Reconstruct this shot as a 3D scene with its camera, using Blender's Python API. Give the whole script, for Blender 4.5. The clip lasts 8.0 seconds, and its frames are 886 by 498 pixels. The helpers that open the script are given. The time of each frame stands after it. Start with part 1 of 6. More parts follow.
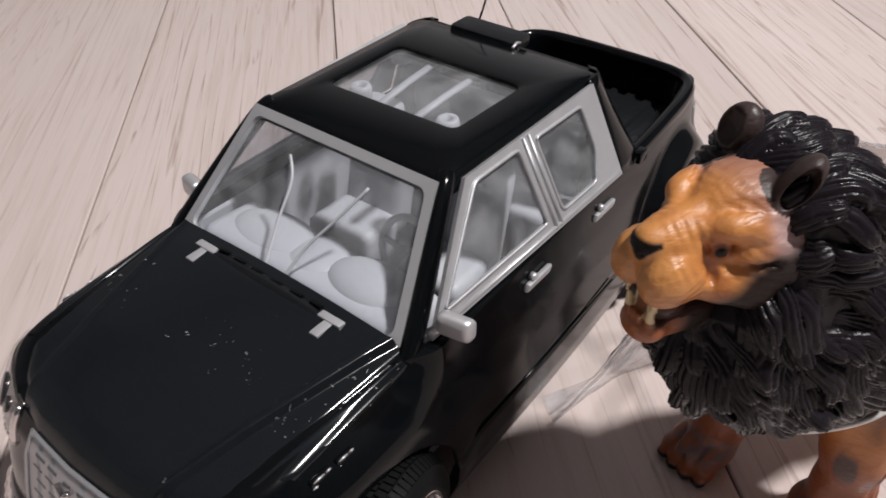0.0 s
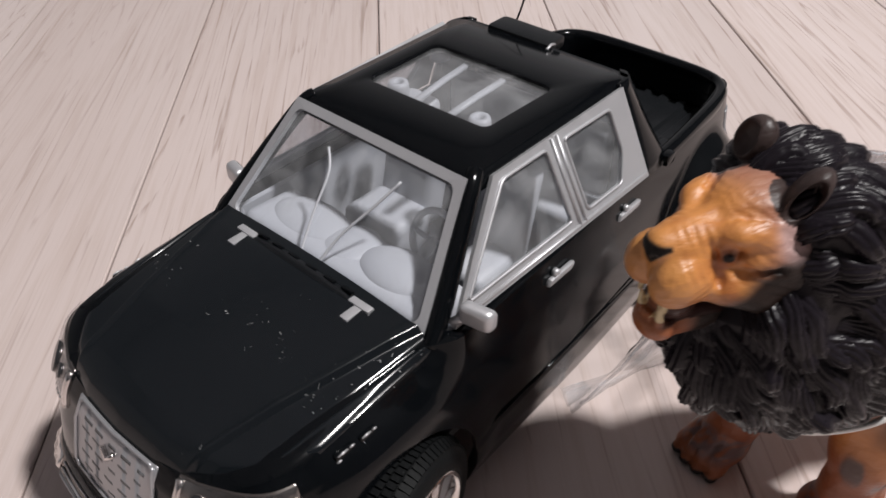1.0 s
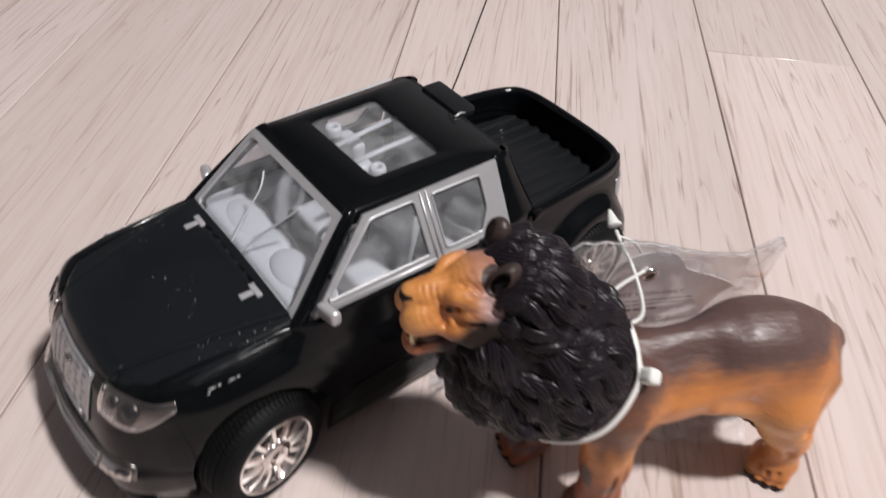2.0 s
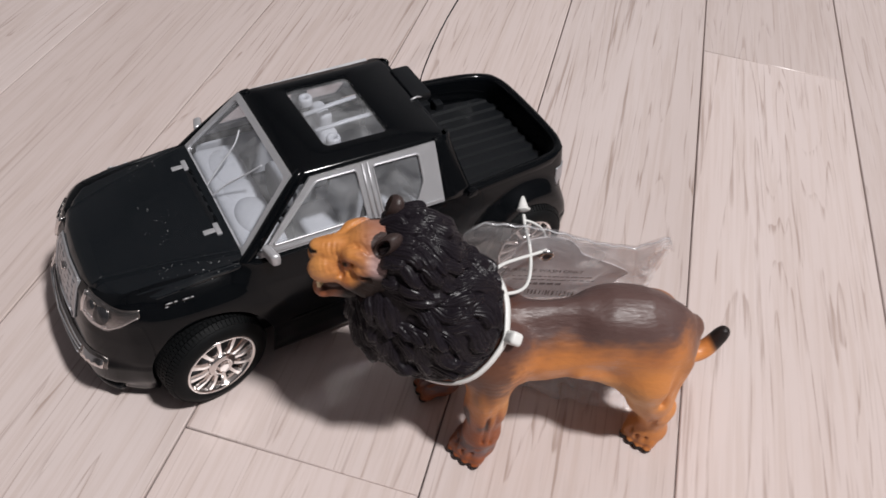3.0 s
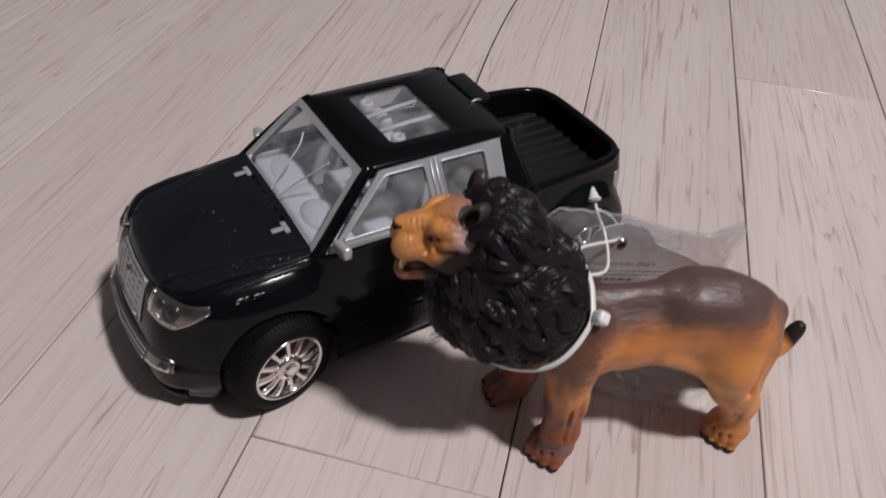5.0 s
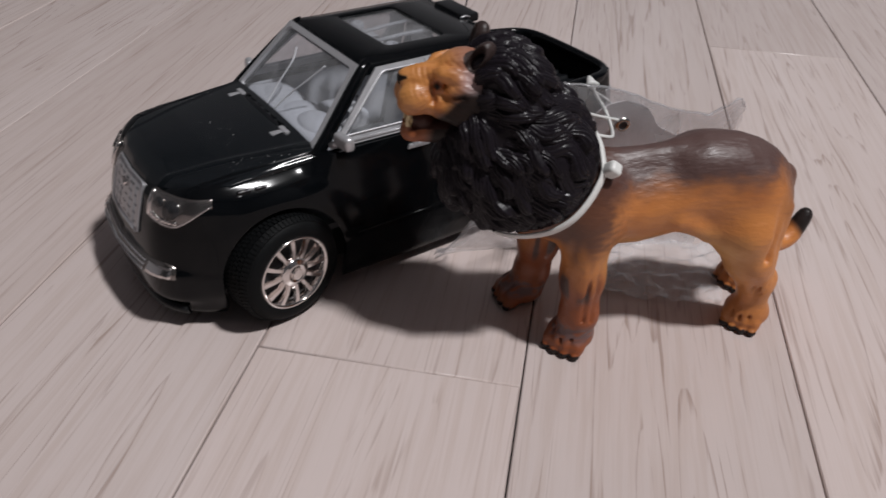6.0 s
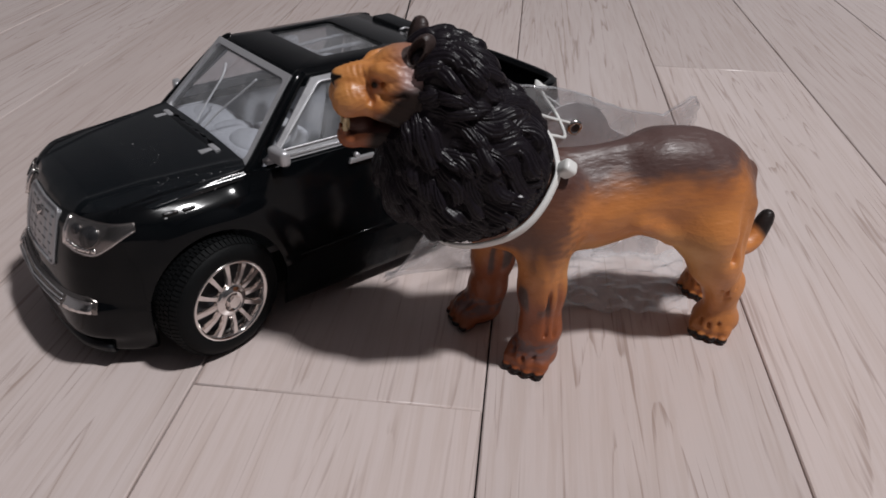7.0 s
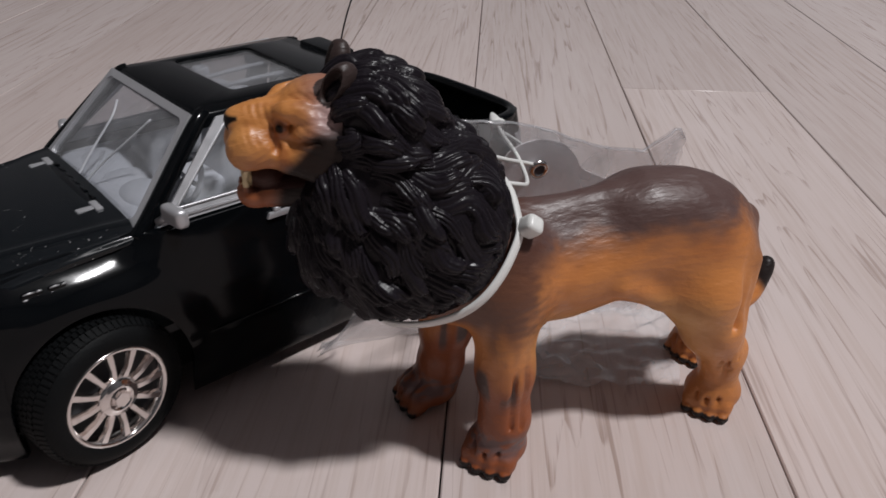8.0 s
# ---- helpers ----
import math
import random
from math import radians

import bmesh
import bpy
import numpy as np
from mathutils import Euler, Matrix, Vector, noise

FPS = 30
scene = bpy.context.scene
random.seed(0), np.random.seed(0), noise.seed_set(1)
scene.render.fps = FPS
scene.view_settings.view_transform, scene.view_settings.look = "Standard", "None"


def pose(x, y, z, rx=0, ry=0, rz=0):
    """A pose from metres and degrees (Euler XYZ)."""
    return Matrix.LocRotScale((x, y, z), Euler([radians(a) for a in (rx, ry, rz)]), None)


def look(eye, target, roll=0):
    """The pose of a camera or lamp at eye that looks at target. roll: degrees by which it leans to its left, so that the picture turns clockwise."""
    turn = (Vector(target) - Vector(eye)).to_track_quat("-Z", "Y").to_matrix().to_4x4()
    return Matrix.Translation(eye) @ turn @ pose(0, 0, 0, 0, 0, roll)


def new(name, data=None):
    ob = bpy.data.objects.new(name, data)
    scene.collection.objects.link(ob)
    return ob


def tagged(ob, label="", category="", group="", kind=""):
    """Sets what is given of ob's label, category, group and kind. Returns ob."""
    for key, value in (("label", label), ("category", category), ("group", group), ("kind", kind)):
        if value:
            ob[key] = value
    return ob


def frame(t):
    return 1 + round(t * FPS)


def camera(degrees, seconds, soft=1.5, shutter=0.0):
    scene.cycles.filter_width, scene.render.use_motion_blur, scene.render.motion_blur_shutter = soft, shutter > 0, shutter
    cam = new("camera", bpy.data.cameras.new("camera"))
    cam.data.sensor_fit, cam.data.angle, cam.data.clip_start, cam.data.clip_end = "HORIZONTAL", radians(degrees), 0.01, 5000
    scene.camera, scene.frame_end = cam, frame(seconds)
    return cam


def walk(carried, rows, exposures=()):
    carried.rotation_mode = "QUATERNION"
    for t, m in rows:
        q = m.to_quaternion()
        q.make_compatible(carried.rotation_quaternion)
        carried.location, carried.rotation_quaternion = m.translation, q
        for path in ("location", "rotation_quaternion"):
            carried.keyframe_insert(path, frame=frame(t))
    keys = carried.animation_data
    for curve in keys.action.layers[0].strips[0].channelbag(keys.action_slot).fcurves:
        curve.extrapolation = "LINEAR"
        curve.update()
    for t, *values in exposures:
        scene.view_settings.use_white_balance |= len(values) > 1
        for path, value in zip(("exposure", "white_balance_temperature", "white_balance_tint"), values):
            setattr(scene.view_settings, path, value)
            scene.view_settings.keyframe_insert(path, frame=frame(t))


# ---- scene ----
cam = camera(58.21, 8.0, soft=1.6, shutter=0.5)
PATH = [
    (0, (-0.07095, -0.05642, 0.13859), (-0.04096, 0.17560, -0.04921), -0.22),
    (0.5, (-0.07367, -0.05811, 0.13995), (-0.04997, 0.17340, -0.04936), -0.87),
    (1, (-0.06959, -0.06133, 0.14343), (-0.05393, 0.16938, -0.04770), -0.14),
    (1.5, (-0.04964, -0.07374, 0.16320), (-0.05090, 0.15306, -0.03317), 1.82),
    (2, (-0.02277, -0.09170, 0.18973), (-0.03849, 0.12922, -0.01262), 4.57),
    (2.2, (-0.01502, -0.10260, 0.19437), (-0.03618, 0.11527, -0.01077), 5.43),
    (3.3, (0.01917, -0.10893, 0.23281), (-0.01583, 0.08968, 0.01072), 7.97),
    (3.5, (0.01606, -0.10513, 0.23730), (-0.01988, 0.09061, 0.01281), 7.87),
    (4, (0.00952, -0.10751, 0.23660), (-0.03165, 0.08928, 0.01394), 6.85),
    (4.2, (0.00617, -0.10720, 0.23551), (-0.03563, 0.09207, 0.01518), 6.77),
    (5.3, (-0.00022, -0.13864, 0.18210), (-0.04298, 0.09145, -0.00560), 4.39),
    (5.5, (-0.00129, -0.14548, 0.17291), (-0.04537, 0.08687, -0.01167), 3.84),
    (6, (0.00217, -0.15855, 0.15230), (-0.03646, 0.08544, -0.01793), 2.45),
    (6.5, (0.00947, -0.15105, 0.14876), (-0.02329, 0.10002, -0.01213), 1.48),
    (7, (0.00345, -0.14996, 0.13654), (-0.02120, 0.10600, -0.01797), 1.50),
    (7.5, (0.00549, -0.12694, 0.13045), (-0.01355, 0.13198, -0.01987), 1.37),
    (8, (0.00624, -0.11066, 0.12645), (-0.00755, 0.15019, -0.02108), 1.10),
]
walk(cam, [(t, look(eye, target, roll)) for t, eye, target, roll in PATH],
     exposures=[(0, 0.17, 6580, 10), (1.0, 0.18, 6580, 10), (1.5, 0.24, 6620, 10), (2.0, 0.22, 6620, 10), (3.4, -0.04, 6500, 10), (4.0, -0.13, 6490, 10), (4.2, -0.17, 6490, 10), (5.5, -0.36, 6420, 10), (7.0, -0.42, 6400, 10), (8.0, -0.43, 6380, 10)])

# world and light: a closed room with one ceiling lamp
world = bpy.data.worlds.new("world")
scene.world = world
world.use_nodes = True
world.node_tree.nodes["Background"].inputs["Color"].default_value = (0.9, 0.93, 1.0, 1)
world.node_tree.nodes["Background"].inputs["Strength"].default_value = 0.05
LAMP = (1.26, -0.377, 2.68)
lamp_data = bpy.data.lights.new("ceiling_lamp", "AREA")
lamp_data.shape, lamp_data.size, lamp_data.energy, lamp_data.color = "DISK", 0.26, 112.0, (0.995, 0.975, 0.972)
lamp = new("ceiling_lamp_light", lamp_data)
lamp.matrix_world = pose(*LAMP)

MM = 0.001


# ---------------------------------------------------------------- materials
def material(name, color, rough=0.5, metal=0.0, coat=0.0, spec=0.5):
    m = bpy.data.materials.new(name)
    m.use_nodes = True
    b = m.node_tree.nodes["Principled BSDF"]
    b.inputs["Base Color"].default_value = (*color, 1)
    b.inputs["Roughness"].default_value = rough
    b.inputs["Metallic"].default_value = metal
    b.inputs["Coat Weight"].default_value = coat
    b.inputs["Specular IOR Level"].default_value = spec
    return m


def nodes_of(m):
    return m.node_tree.nodes, m.node_tree.links, m.node_tree.nodes["Principled BSDF"]


def add_noise(m, scale, detail=4.0, where="Object", stretch=(1, 1, 1)):
    n, l, b = nodes_of(m)
    co = n.new("ShaderNodeTexCoord")
    mp = n.new("ShaderNodeMapping")
    mp.inputs["Scale"].default_value = stretch
    tx = n.new("ShaderNodeTexNoise")
    tx.inputs["Scale"].default_value, tx.inputs["Detail"].default_value = scale, detail
    l.new(co.outputs[where], mp.inputs["Vector"])
    l.new(mp.outputs["Vector"], tx.inputs["Vector"])
    return tx


def vary_rough(m, scale, low, high):
    n, l, b = nodes_of(m)
    tx = add_noise(m, scale)
    r = n.new("ShaderNodeMapRange")
    r.inputs["From Min"].default_value, r.inputs["From Max"].default_value = 0.3, 0.7
    r.inputs["To Min"].default_value, r.inputs["To Max"].default_value = low, high
    l.new(tx.outputs["Fac"], r.inputs["Value"])
    l.new(r.outputs["Result"], b.inputs["Roughness"])


def add_bump(m, scale, strength, distance=0.0003, stretch=(1, 1, 1), detail=4.0):
    n, l, b = nodes_of(m)
    tx = add_noise(m, scale, detail, stretch=stretch)
    bp = n.new("ShaderNodeBump")
    bp.inputs["Strength"].default_value, bp.inputs["Distance"].default_value = strength, distance
    l.new(tx.outputs["Fac"], bp.inputs["Height"])
    l.new(bp.outputs["Normal"], b.inputs["Normal"])


def wood_material():
    m = material("pale_oak", (0.5, 0.4, 0.33), 0.27)
    n, l, b = nodes_of(m)
    info = n.new("ShaderNodeObjectInfo")
    co = n.new("ShaderNodeTexCoord")
    shift = n.new("ShaderNodeVectorMath")
    shift.operation = "MULTIPLY_ADD"
    comb = n.new("ShaderNodeCombineXYZ")
    for k in range(3):
        l.new(info.outputs["Random"], comb.inputs[k])
    shift.inputs[1].default_value = (31.0, 17.0, 5.0)
    l.new(comb.outputs[0], shift.inputs[0])
    l.new(co.outputs["Object"], shift.inputs[2])

    def tex(scale, stretch, detail, dist=0.0, rough=0.6):
        mp = n.new("ShaderNodeMapping")
        mp.inputs["Scale"].default_value = stretch
        t = n.new("ShaderNodeTexNoise")
        t.inputs["Scale"].default_value, t.inputs["Detail"].default_value = scale, detail
        t.inputs["Distortion"].default_value, t.inputs["Roughness"].default_value = dist, rough
        l.new(shift.outputs[0], mp.inputs["Vector"])
        l.new(mp.outputs[0], t.inputs["Vector"])
        return t

    def ramp(src, stops):
        r = n.new("ShaderNodeValToRGB")
        e = r.color_ramp.elements
        while len(e) < len(stops):
            e.new(0.5)
        for el, (p, c) in zip(e, stops):
            el.position, el.color = p, (*c, 1)
        l.new(src, r.inputs["Fac"])
        return r

    broad = tex(9.0, (1.0, 0.22, 1), 3, 0.4)
    grain = tex(420.0, (1.0, 0.035, 1), 4, 0.5)
    pores = tex(820.0, (1.0, 0.030, 1), 2, 0.2)
    base = ramp(broad.outputs["Fac"], [(0.3, (0.545, 0.456, 0.430)), (0.7, (0.610, 0.526, 0.506))])
    g = ramp(grain.outputs["Fac"], [(0.36, (0.93, 0.91, 0.89)), (0.54, (1, 1, 1))])
    # thin dark early-wood lines, a few millimetres apart, wandering and broken
    bands = tex(42.0, (1.0, 0.045, 1), 2, 0.5, 0.42)
    rings = n.new("ShaderNodeMath")
    rings.operation = "MULTIPLY"
    rings.inputs[1].default_value = 17.0
    l.new(bands.outputs["Fac"], rings.inputs[0])
    turn = n.new("ShaderNodeMath")
    turn.operation = "FRACT"
    l.new(rings.outputs[0], turn.inputs[0])
    lines = ramp(turn.outputs[0], [(0.0, (0, 0, 0)), (0.10, (0.25, 0.25, 0.25)), (0.36, (1, 1, 1)), (0.93, (1, 1, 1)), (1.0, (0, 0, 0))])
    patch = tex(34.0, (1.0, 0.14, 1), 2, 0.6)
    gather = n.new("ShaderNodeMath")
    gather.operation = "MULTIPLY_ADD"
    gather.inputs[1].default_value = 0.34
    l.new(lines.outputs[0], gather.inputs[0])
    l.new(pores.outputs["Fac"], gather.inputs[2])
    gather2 = n.new("ShaderNodeMath")
    gather2.operation = "MULTIPLY_ADD"
    gather2.inputs[1].default_value = 0.40
    l.new(patch.outputs["Fac"], gather2.inputs[0])
    l.new(gather.outputs[0], gather2.inputs[2])
    p = ramp(gather2.outputs[0], [(0.60, (0.52, 0.44, 0.39)), (0.82, (1, 1, 1))])
    m1 = n.new("ShaderNodeMixRGB")
    m1.blend_type, m1.inputs["Fac"].default_value = "MULTIPLY", 1.0
    l.new(base.outputs[0], m1.inputs[1])
    l.new(g.outputs[0], m1.inputs[2])
    m2 = n.new("ShaderNodeMixRGB")
    m2.blend_type = "MULTIPLY"
    dense = n.new("ShaderNodeMath")
    dense.operation = "MULTIPLY"
    dense.inputs[1].default_value = 7.31
    part_of = n.new("ShaderNodeMath")
    part_of.operation = "FRACT"
    much = n.new("ShaderNodeMapRange")
    much.inputs["To Min"].default_value, much.inputs["To Max"].default_value = 0.30, 0.68
    l.new(info.outputs["Random"], dense.inputs[0])
    l.new(dense.outputs[0], part_of.inputs[0])
    l.new(part_of.outputs[0], much.inputs["Value"])
    l.new(much.outputs[0], m2.inputs["Fac"])
    l.new(m1.outputs[0], m2.inputs[1])
    l.new(p.outputs[0], m2.inputs[2])
    hue = n.new("ShaderNodeHueSaturation")
    val = n.new("ShaderNodeMapRange")
    val.inputs["To Min"].default_value, val.inputs["To Max"].default_value = 0.93, 1.06
    l.new(info.outputs["Random"], val.inputs["Value"])
    l.new(val.outputs[0], hue.inputs["Value"])
    l.new(m2.outputs[0], hue.inputs["Color"])
    l.new(hue.outputs[0], b.inputs["Base Color"])
    bp = n.new("ShaderNodeBump")
    bp.inputs["Strength"].default_value, bp.inputs["Distance"].default_value = 0.25, 0.0003
    l.new(grain.outputs["Fac"], bp.inputs["Height"])
    l.new(bp.outputs[0], b.inputs["Normal"])
    return m


def glass_material(name, tint, rough, haze=0.10, fine=90.0):
    """Thin clear plastic: see-through, glossy at a slant, with patchy haze."""
    m = bpy.data.materials.new(name)
    m.use_nodes = True
    n, l = m.node_tree.nodes, m.node_tree.links
    n.remove(n["Principled BSDF"])
    clear, milk, gloss = n.new("ShaderNodeBsdfTransparent"), n.new("ShaderNodeBsdfDiffuse"), n.new("ShaderNodeBsdfGlossy")
    clear.inputs["Color"].default_value = (*tint, 1)
    milk.inputs["Color"].default_value = (0.75, 0.76, 0.78, 1)
    gloss.inputs["Roughness"].default_value = rough
    co, tx, rg = n.new("ShaderNodeTexCoord"), n.new("ShaderNodeTexNoise"), n.new("ShaderNodeMapRange")
    tx.inputs["Scale"].default_value, tx.inputs["Detail"].default_value, tx.inputs["Distortion"].default_value = fine, 5.0, 1.5
    rg.inputs["From Min"].default_value, rg.inputs["From Max"].default_value = 0.35, 0.75
    rg.inputs["To Min"].default_value, rg.inputs["To Max"].default_value = haze * 0.4, haze * 1.8
    l.new(co.outputs["Object"], tx.inputs["Vector"])
    l.new(tx.outputs["Fac"], rg.inputs["Value"])
    a, b2, lw = n.new("ShaderNodeMixShader"), n.new("ShaderNodeMixShader"), n.new("ShaderNodeLayerWeight")
    lw.inputs["Blend"].default_value = 0.5
    fr = n.new("ShaderNodeMapRange")
    fr.interpolation_type = "SMOOTHERSTEP"
    fr.inputs["From Min"].default_value, fr.inputs["From Max"].default_value = 0.25, 1.0
    fr.inputs["To Min"].default_value, fr.inputs["To Max"].default_value = 0.045, 0.6
    l.new(lw.outputs["Facing"], fr.inputs["Value"])
    l.new(rg.outputs[0], a.inputs["Fac"])
    l.new(clear.outputs[0], a.inputs[1])
    l.new(milk.outputs[0], a.inputs[2])
    l.new(fr.outputs[0], b2.inputs["Fac"])
    l.new(a.outputs[0], b2.inputs[1])
    l.new(gloss.outputs[0], b2.inputs[2])
    l.new(b2.outputs[0], n["Material Output"].inputs["Surface"])
    return m


WOOD = wood_material()
SEAM = material("seam_filler", (0.05, 0.04, 0.035), 0.9)
def dust(m, amount=0.5):
    """Pale lint and dust specks lying on a dark surface."""
    n, l, b = nodes_of(m)
    co = n.new("ShaderNodeTexCoord")
    v = n.new("ShaderNodeTexVoronoi")
    v.inputs["Scale"].default_value = 700.0
    zone = n.new("ShaderNodeTexNoise")
    zone.inputs["Scale"].default_value, zone.inputs["Detail"].default_value = 45.0, 2.0
    warp = n.new("ShaderNodeTexNoise")
    warp.inputs["Scale"].default_value = 900.0
    mixv = n.new("ShaderNodeVectorMath")
    mixv.operation = "MULTIPLY_ADD"
    mixv.inputs[1].default_value = (0.0022, 0.0022, 0.0022)
    l.new(co.outputs["Object"], warp.inputs["Vector"])
    l.new(warp.outputs["Color"], mixv.inputs[0])
    l.new(co.outputs["Object"], mixv.inputs[2])
    l.new(mixv.outputs[0], v.inputs["Vector"])
    l.new(co.outputs["Object"], zone.inputs["Vector"])
    spot = n.new("ShaderNodeMapRange")
    spot.inputs["From Min"].default_value, spot.inputs["From Max"].default_value = 0.13, 0.06
    area = n.new("ShaderNodeMapRange")
    area.inputs["From Min"].default_value, area.inputs["From Max"].default_value = 0.57, 0.70
    both = n.new("ShaderNodeMath")
    both.operation = "MULTIPLY"
    l.new(v.outputs["Distance"], spot.inputs["Value"])
    l.new(zone.outputs["Fac"], area.inputs["Value"])
    l.new(spot.outputs[0], both.inputs[0])
    l.new(area.outputs[0], both.inputs[1])
    col = n.new("ShaderNodeMixRGB")
    col.inputs[1].default_value = b.inputs["Base Color"].default_value
    col.inputs[2].default_value = (amount, amount, amount, 1)
    l.new(both.outputs[0], col.inputs["Fac"])
    l.new(col.outputs[0], b.inputs["Base Color"])


PAINT = material("black_gloss_plastic", (0.0024, 0.0030, 0.0038), 0.12, spec=0.5)
PAINT.node_tree.nodes["Principled BSDF"].inputs["IOR"].default_value = 1.30
vary_rough(PAINT, 140.0, 0.10, 0.13)
# dust specks are real; the lighter black also stands in for bonnet sheen
DUSTY = material("dusty_black_gloss_plastic", (0.0062, 0.0078, 0.0096), 0.12, spec=0.34)
vary_rough(DUSTY, 140.0, 0.11, 0.16)
dust(DUSTY)
MATT = material("black_matt_plastic", (0.0055, 0.0064, 0.0078), 0.4, spec=0.35)
add_bump(MATT, 900.0, 0.15)
SILVER = material("silver_paint", (0.52, 0.52, 0.54), 0.38, metal=0.55)
vary_rough(SILVER, 300.0, 0.32, 0.46)
GRILLE = material("dull_grey_silver", (0.42, 0.42, 0.44), 0.34, metal=0.6)
LAMPSILVER = material("headlight_silvering", (0.23, 0.21, 0.20), 0.24, metal=0.95)
BULBDARK = material("dark_bulb_recess", (0.02, 0.02, 0.022), 0.15)
CHROME = material("chrome_plating", (0.78, 0.74, 0.72), 0.10, metal=1.0)
vary_rough(CHROME, 200.0, 0.06, 0.2)
RUBBER = material("tyre_rubber", (0.0045, 0.005, 0.0055), 0.6, spec=0.12)
add_bump(RUBBER, 1500.0, 0.3)
GREY = material("grey_interior_plastic", (0.46, 0.47, 0.505), 0.36)
vary_rough(GREY, 200.0, 0.38, 0.55)
DARKGREY = material("dark_interior_plastic", (0.05, 0.05, 0.055), 0.5)
# dark grey that stands in for the shade inside slots and grooves
SLOT = material("slot_shade_grey", (0.10, 0.10, 0.105), 0.5)
GLASS = glass_material("clear_plastic_window", (0.95, 0.96, 0.98), 0.09, 0.085)
LENS = glass_material("headlight_lens", (0.97, 0.97, 0.98), 0.05, 0.012)
TIE = material("milky_nylon", (0.72, 0.72, 0.70), 0.35)
TIE.node_tree.nodes["Principled BSDF"].inputs["Subsurface Weight"].default_value = 0.25
TIE.node_tree.nodes["Principled BSDF"].inputs["Subsurface Radius"].default_value = (0.002, 0.002, 0.002)
# tones of the unseen walls, chosen to hold back or return bounced light
DARKWALL = material("unseen_dark_wall", (0.075, 0.078, 0.085), 0.85)
add_bump(DARKWALL, 120.0, 0.1)
BOUNCEWALL = material("unseen_bounce_wall", (0.40, 0.41, 0.43), 0.85)
add_bump(BOUNCEWALL, 120.0, 0.1)
CEILING = material("white_ceiling_paper", (0.58, 0.60, 0.63), 0.9)
add_bump(CEILING, 120.0, 0.1)


# ---------------------------------------------------------------- helpers for meshes
def from_lists(name, verts, faces, mat, smooth=True):
    me = bpy.data.meshes.new(name)
    me.from_pydata([tuple(v) for v in verts], [], [tuple(f) for f in faces])
    me.materials.append(mat)
    bm = bmesh.new()
    bm.from_mesh(me)
    bmesh.ops.recalc_face_normals(bm, faces=bm.faces)
    bm.to_mesh(me)
    bm.free()
    if smooth:
        me.polygons.foreach_set("use_smooth", [True] * len(me.polygons))
    return me


def part(name, me, parent, label=""):
    ob = new(name, me)
    ob.parent = parent
    if label:
        ob["label"] = label
    return ob


def sharp(me, degrees=35):
    me.set_sharp_from_angle(angle=radians(degrees))
    return me


def box_mesh(name, lo, hi, mat, bevel=0.0, segs=2, shape=None):
    bm = bmesh.new()
    bmesh.ops.create_cube(bm, size=1.0)
    for v in bm.verts:
        v.co = Vector([lo[k] + (v.co[k] + 0.5) * (hi[k] - lo[k]) for k in range(3)])
        if shape:
            v.co = Vector(shape(*v.co))
    if bevel:
        bmesh.ops.bevel(bm, geom=bm.edges[:], offset=bevel, segments=segs, affect="EDGES", profile=0.6)
    me = bpy.data.meshes.new(name)
    bm.to_mesh(me)
    bm.free()
    me.materials.append(mat)
    me.polygons.foreach_set("use_smooth", [True] * len(me.polygons))
    return sharp(me, 40)


def grid_mesh(name, rows, mat, thick=None, closed=False, smooth=True):
    """A sheet from rows of points; thick: a function of a point that gives its inner twin."""
    nr, nc = len(rows), len(rows[0])
    verts = [p for row in rows for p in row]
    faces = []
    cols = nc if closed else nc - 1
    for i in range(nr - 1):
        for j in range(cols):
            a, b = i * nc + j, i * nc + (j + 1) % nc
            faces.append((a, b, b + nc, a + nc))
    if thick:
        n = len(verts)
        verts = verts + [thick(p) for p in verts]
        inner = [tuple(n + k for k in reversed(f)) for f in faces]
        rim = []
        for j in range(cols):
            a, b = j, (j + 1) % nc
            rim.append((b, a, a + n, b + n))
            a, b = (nr - 1) * nc + j, (nr - 1) * nc + (j + 1) % nc
            rim.append((a, b, b + n, a + n))
        if not closed:
            for i in range(nr - 1):
                a, b = i * nc, (i + 1) * nc
                rim.append((a, b, b + n, a + n))
                a, b = i * nc + nc - 1, (i + 1) * nc + nc - 1
                rim.append((b, a, a + n, b + n))
        faces = faces + inner + rim
    return from_lists(name, verts, faces, mat, smooth)


def lathe_mesh(name, profile, mat, steps=48, axis="y", closed=False):
    """Turns (radius, along) pairs round the y axis."""
    rows = []
    for r, a in profile:
        rows.append([(r * math.cos(2 * math.pi * k / steps), a, r * math.sin(2 * math.pi * k / steps)) for k in range(steps)])
    return grid_mesh(name, rows, mat, closed=True)


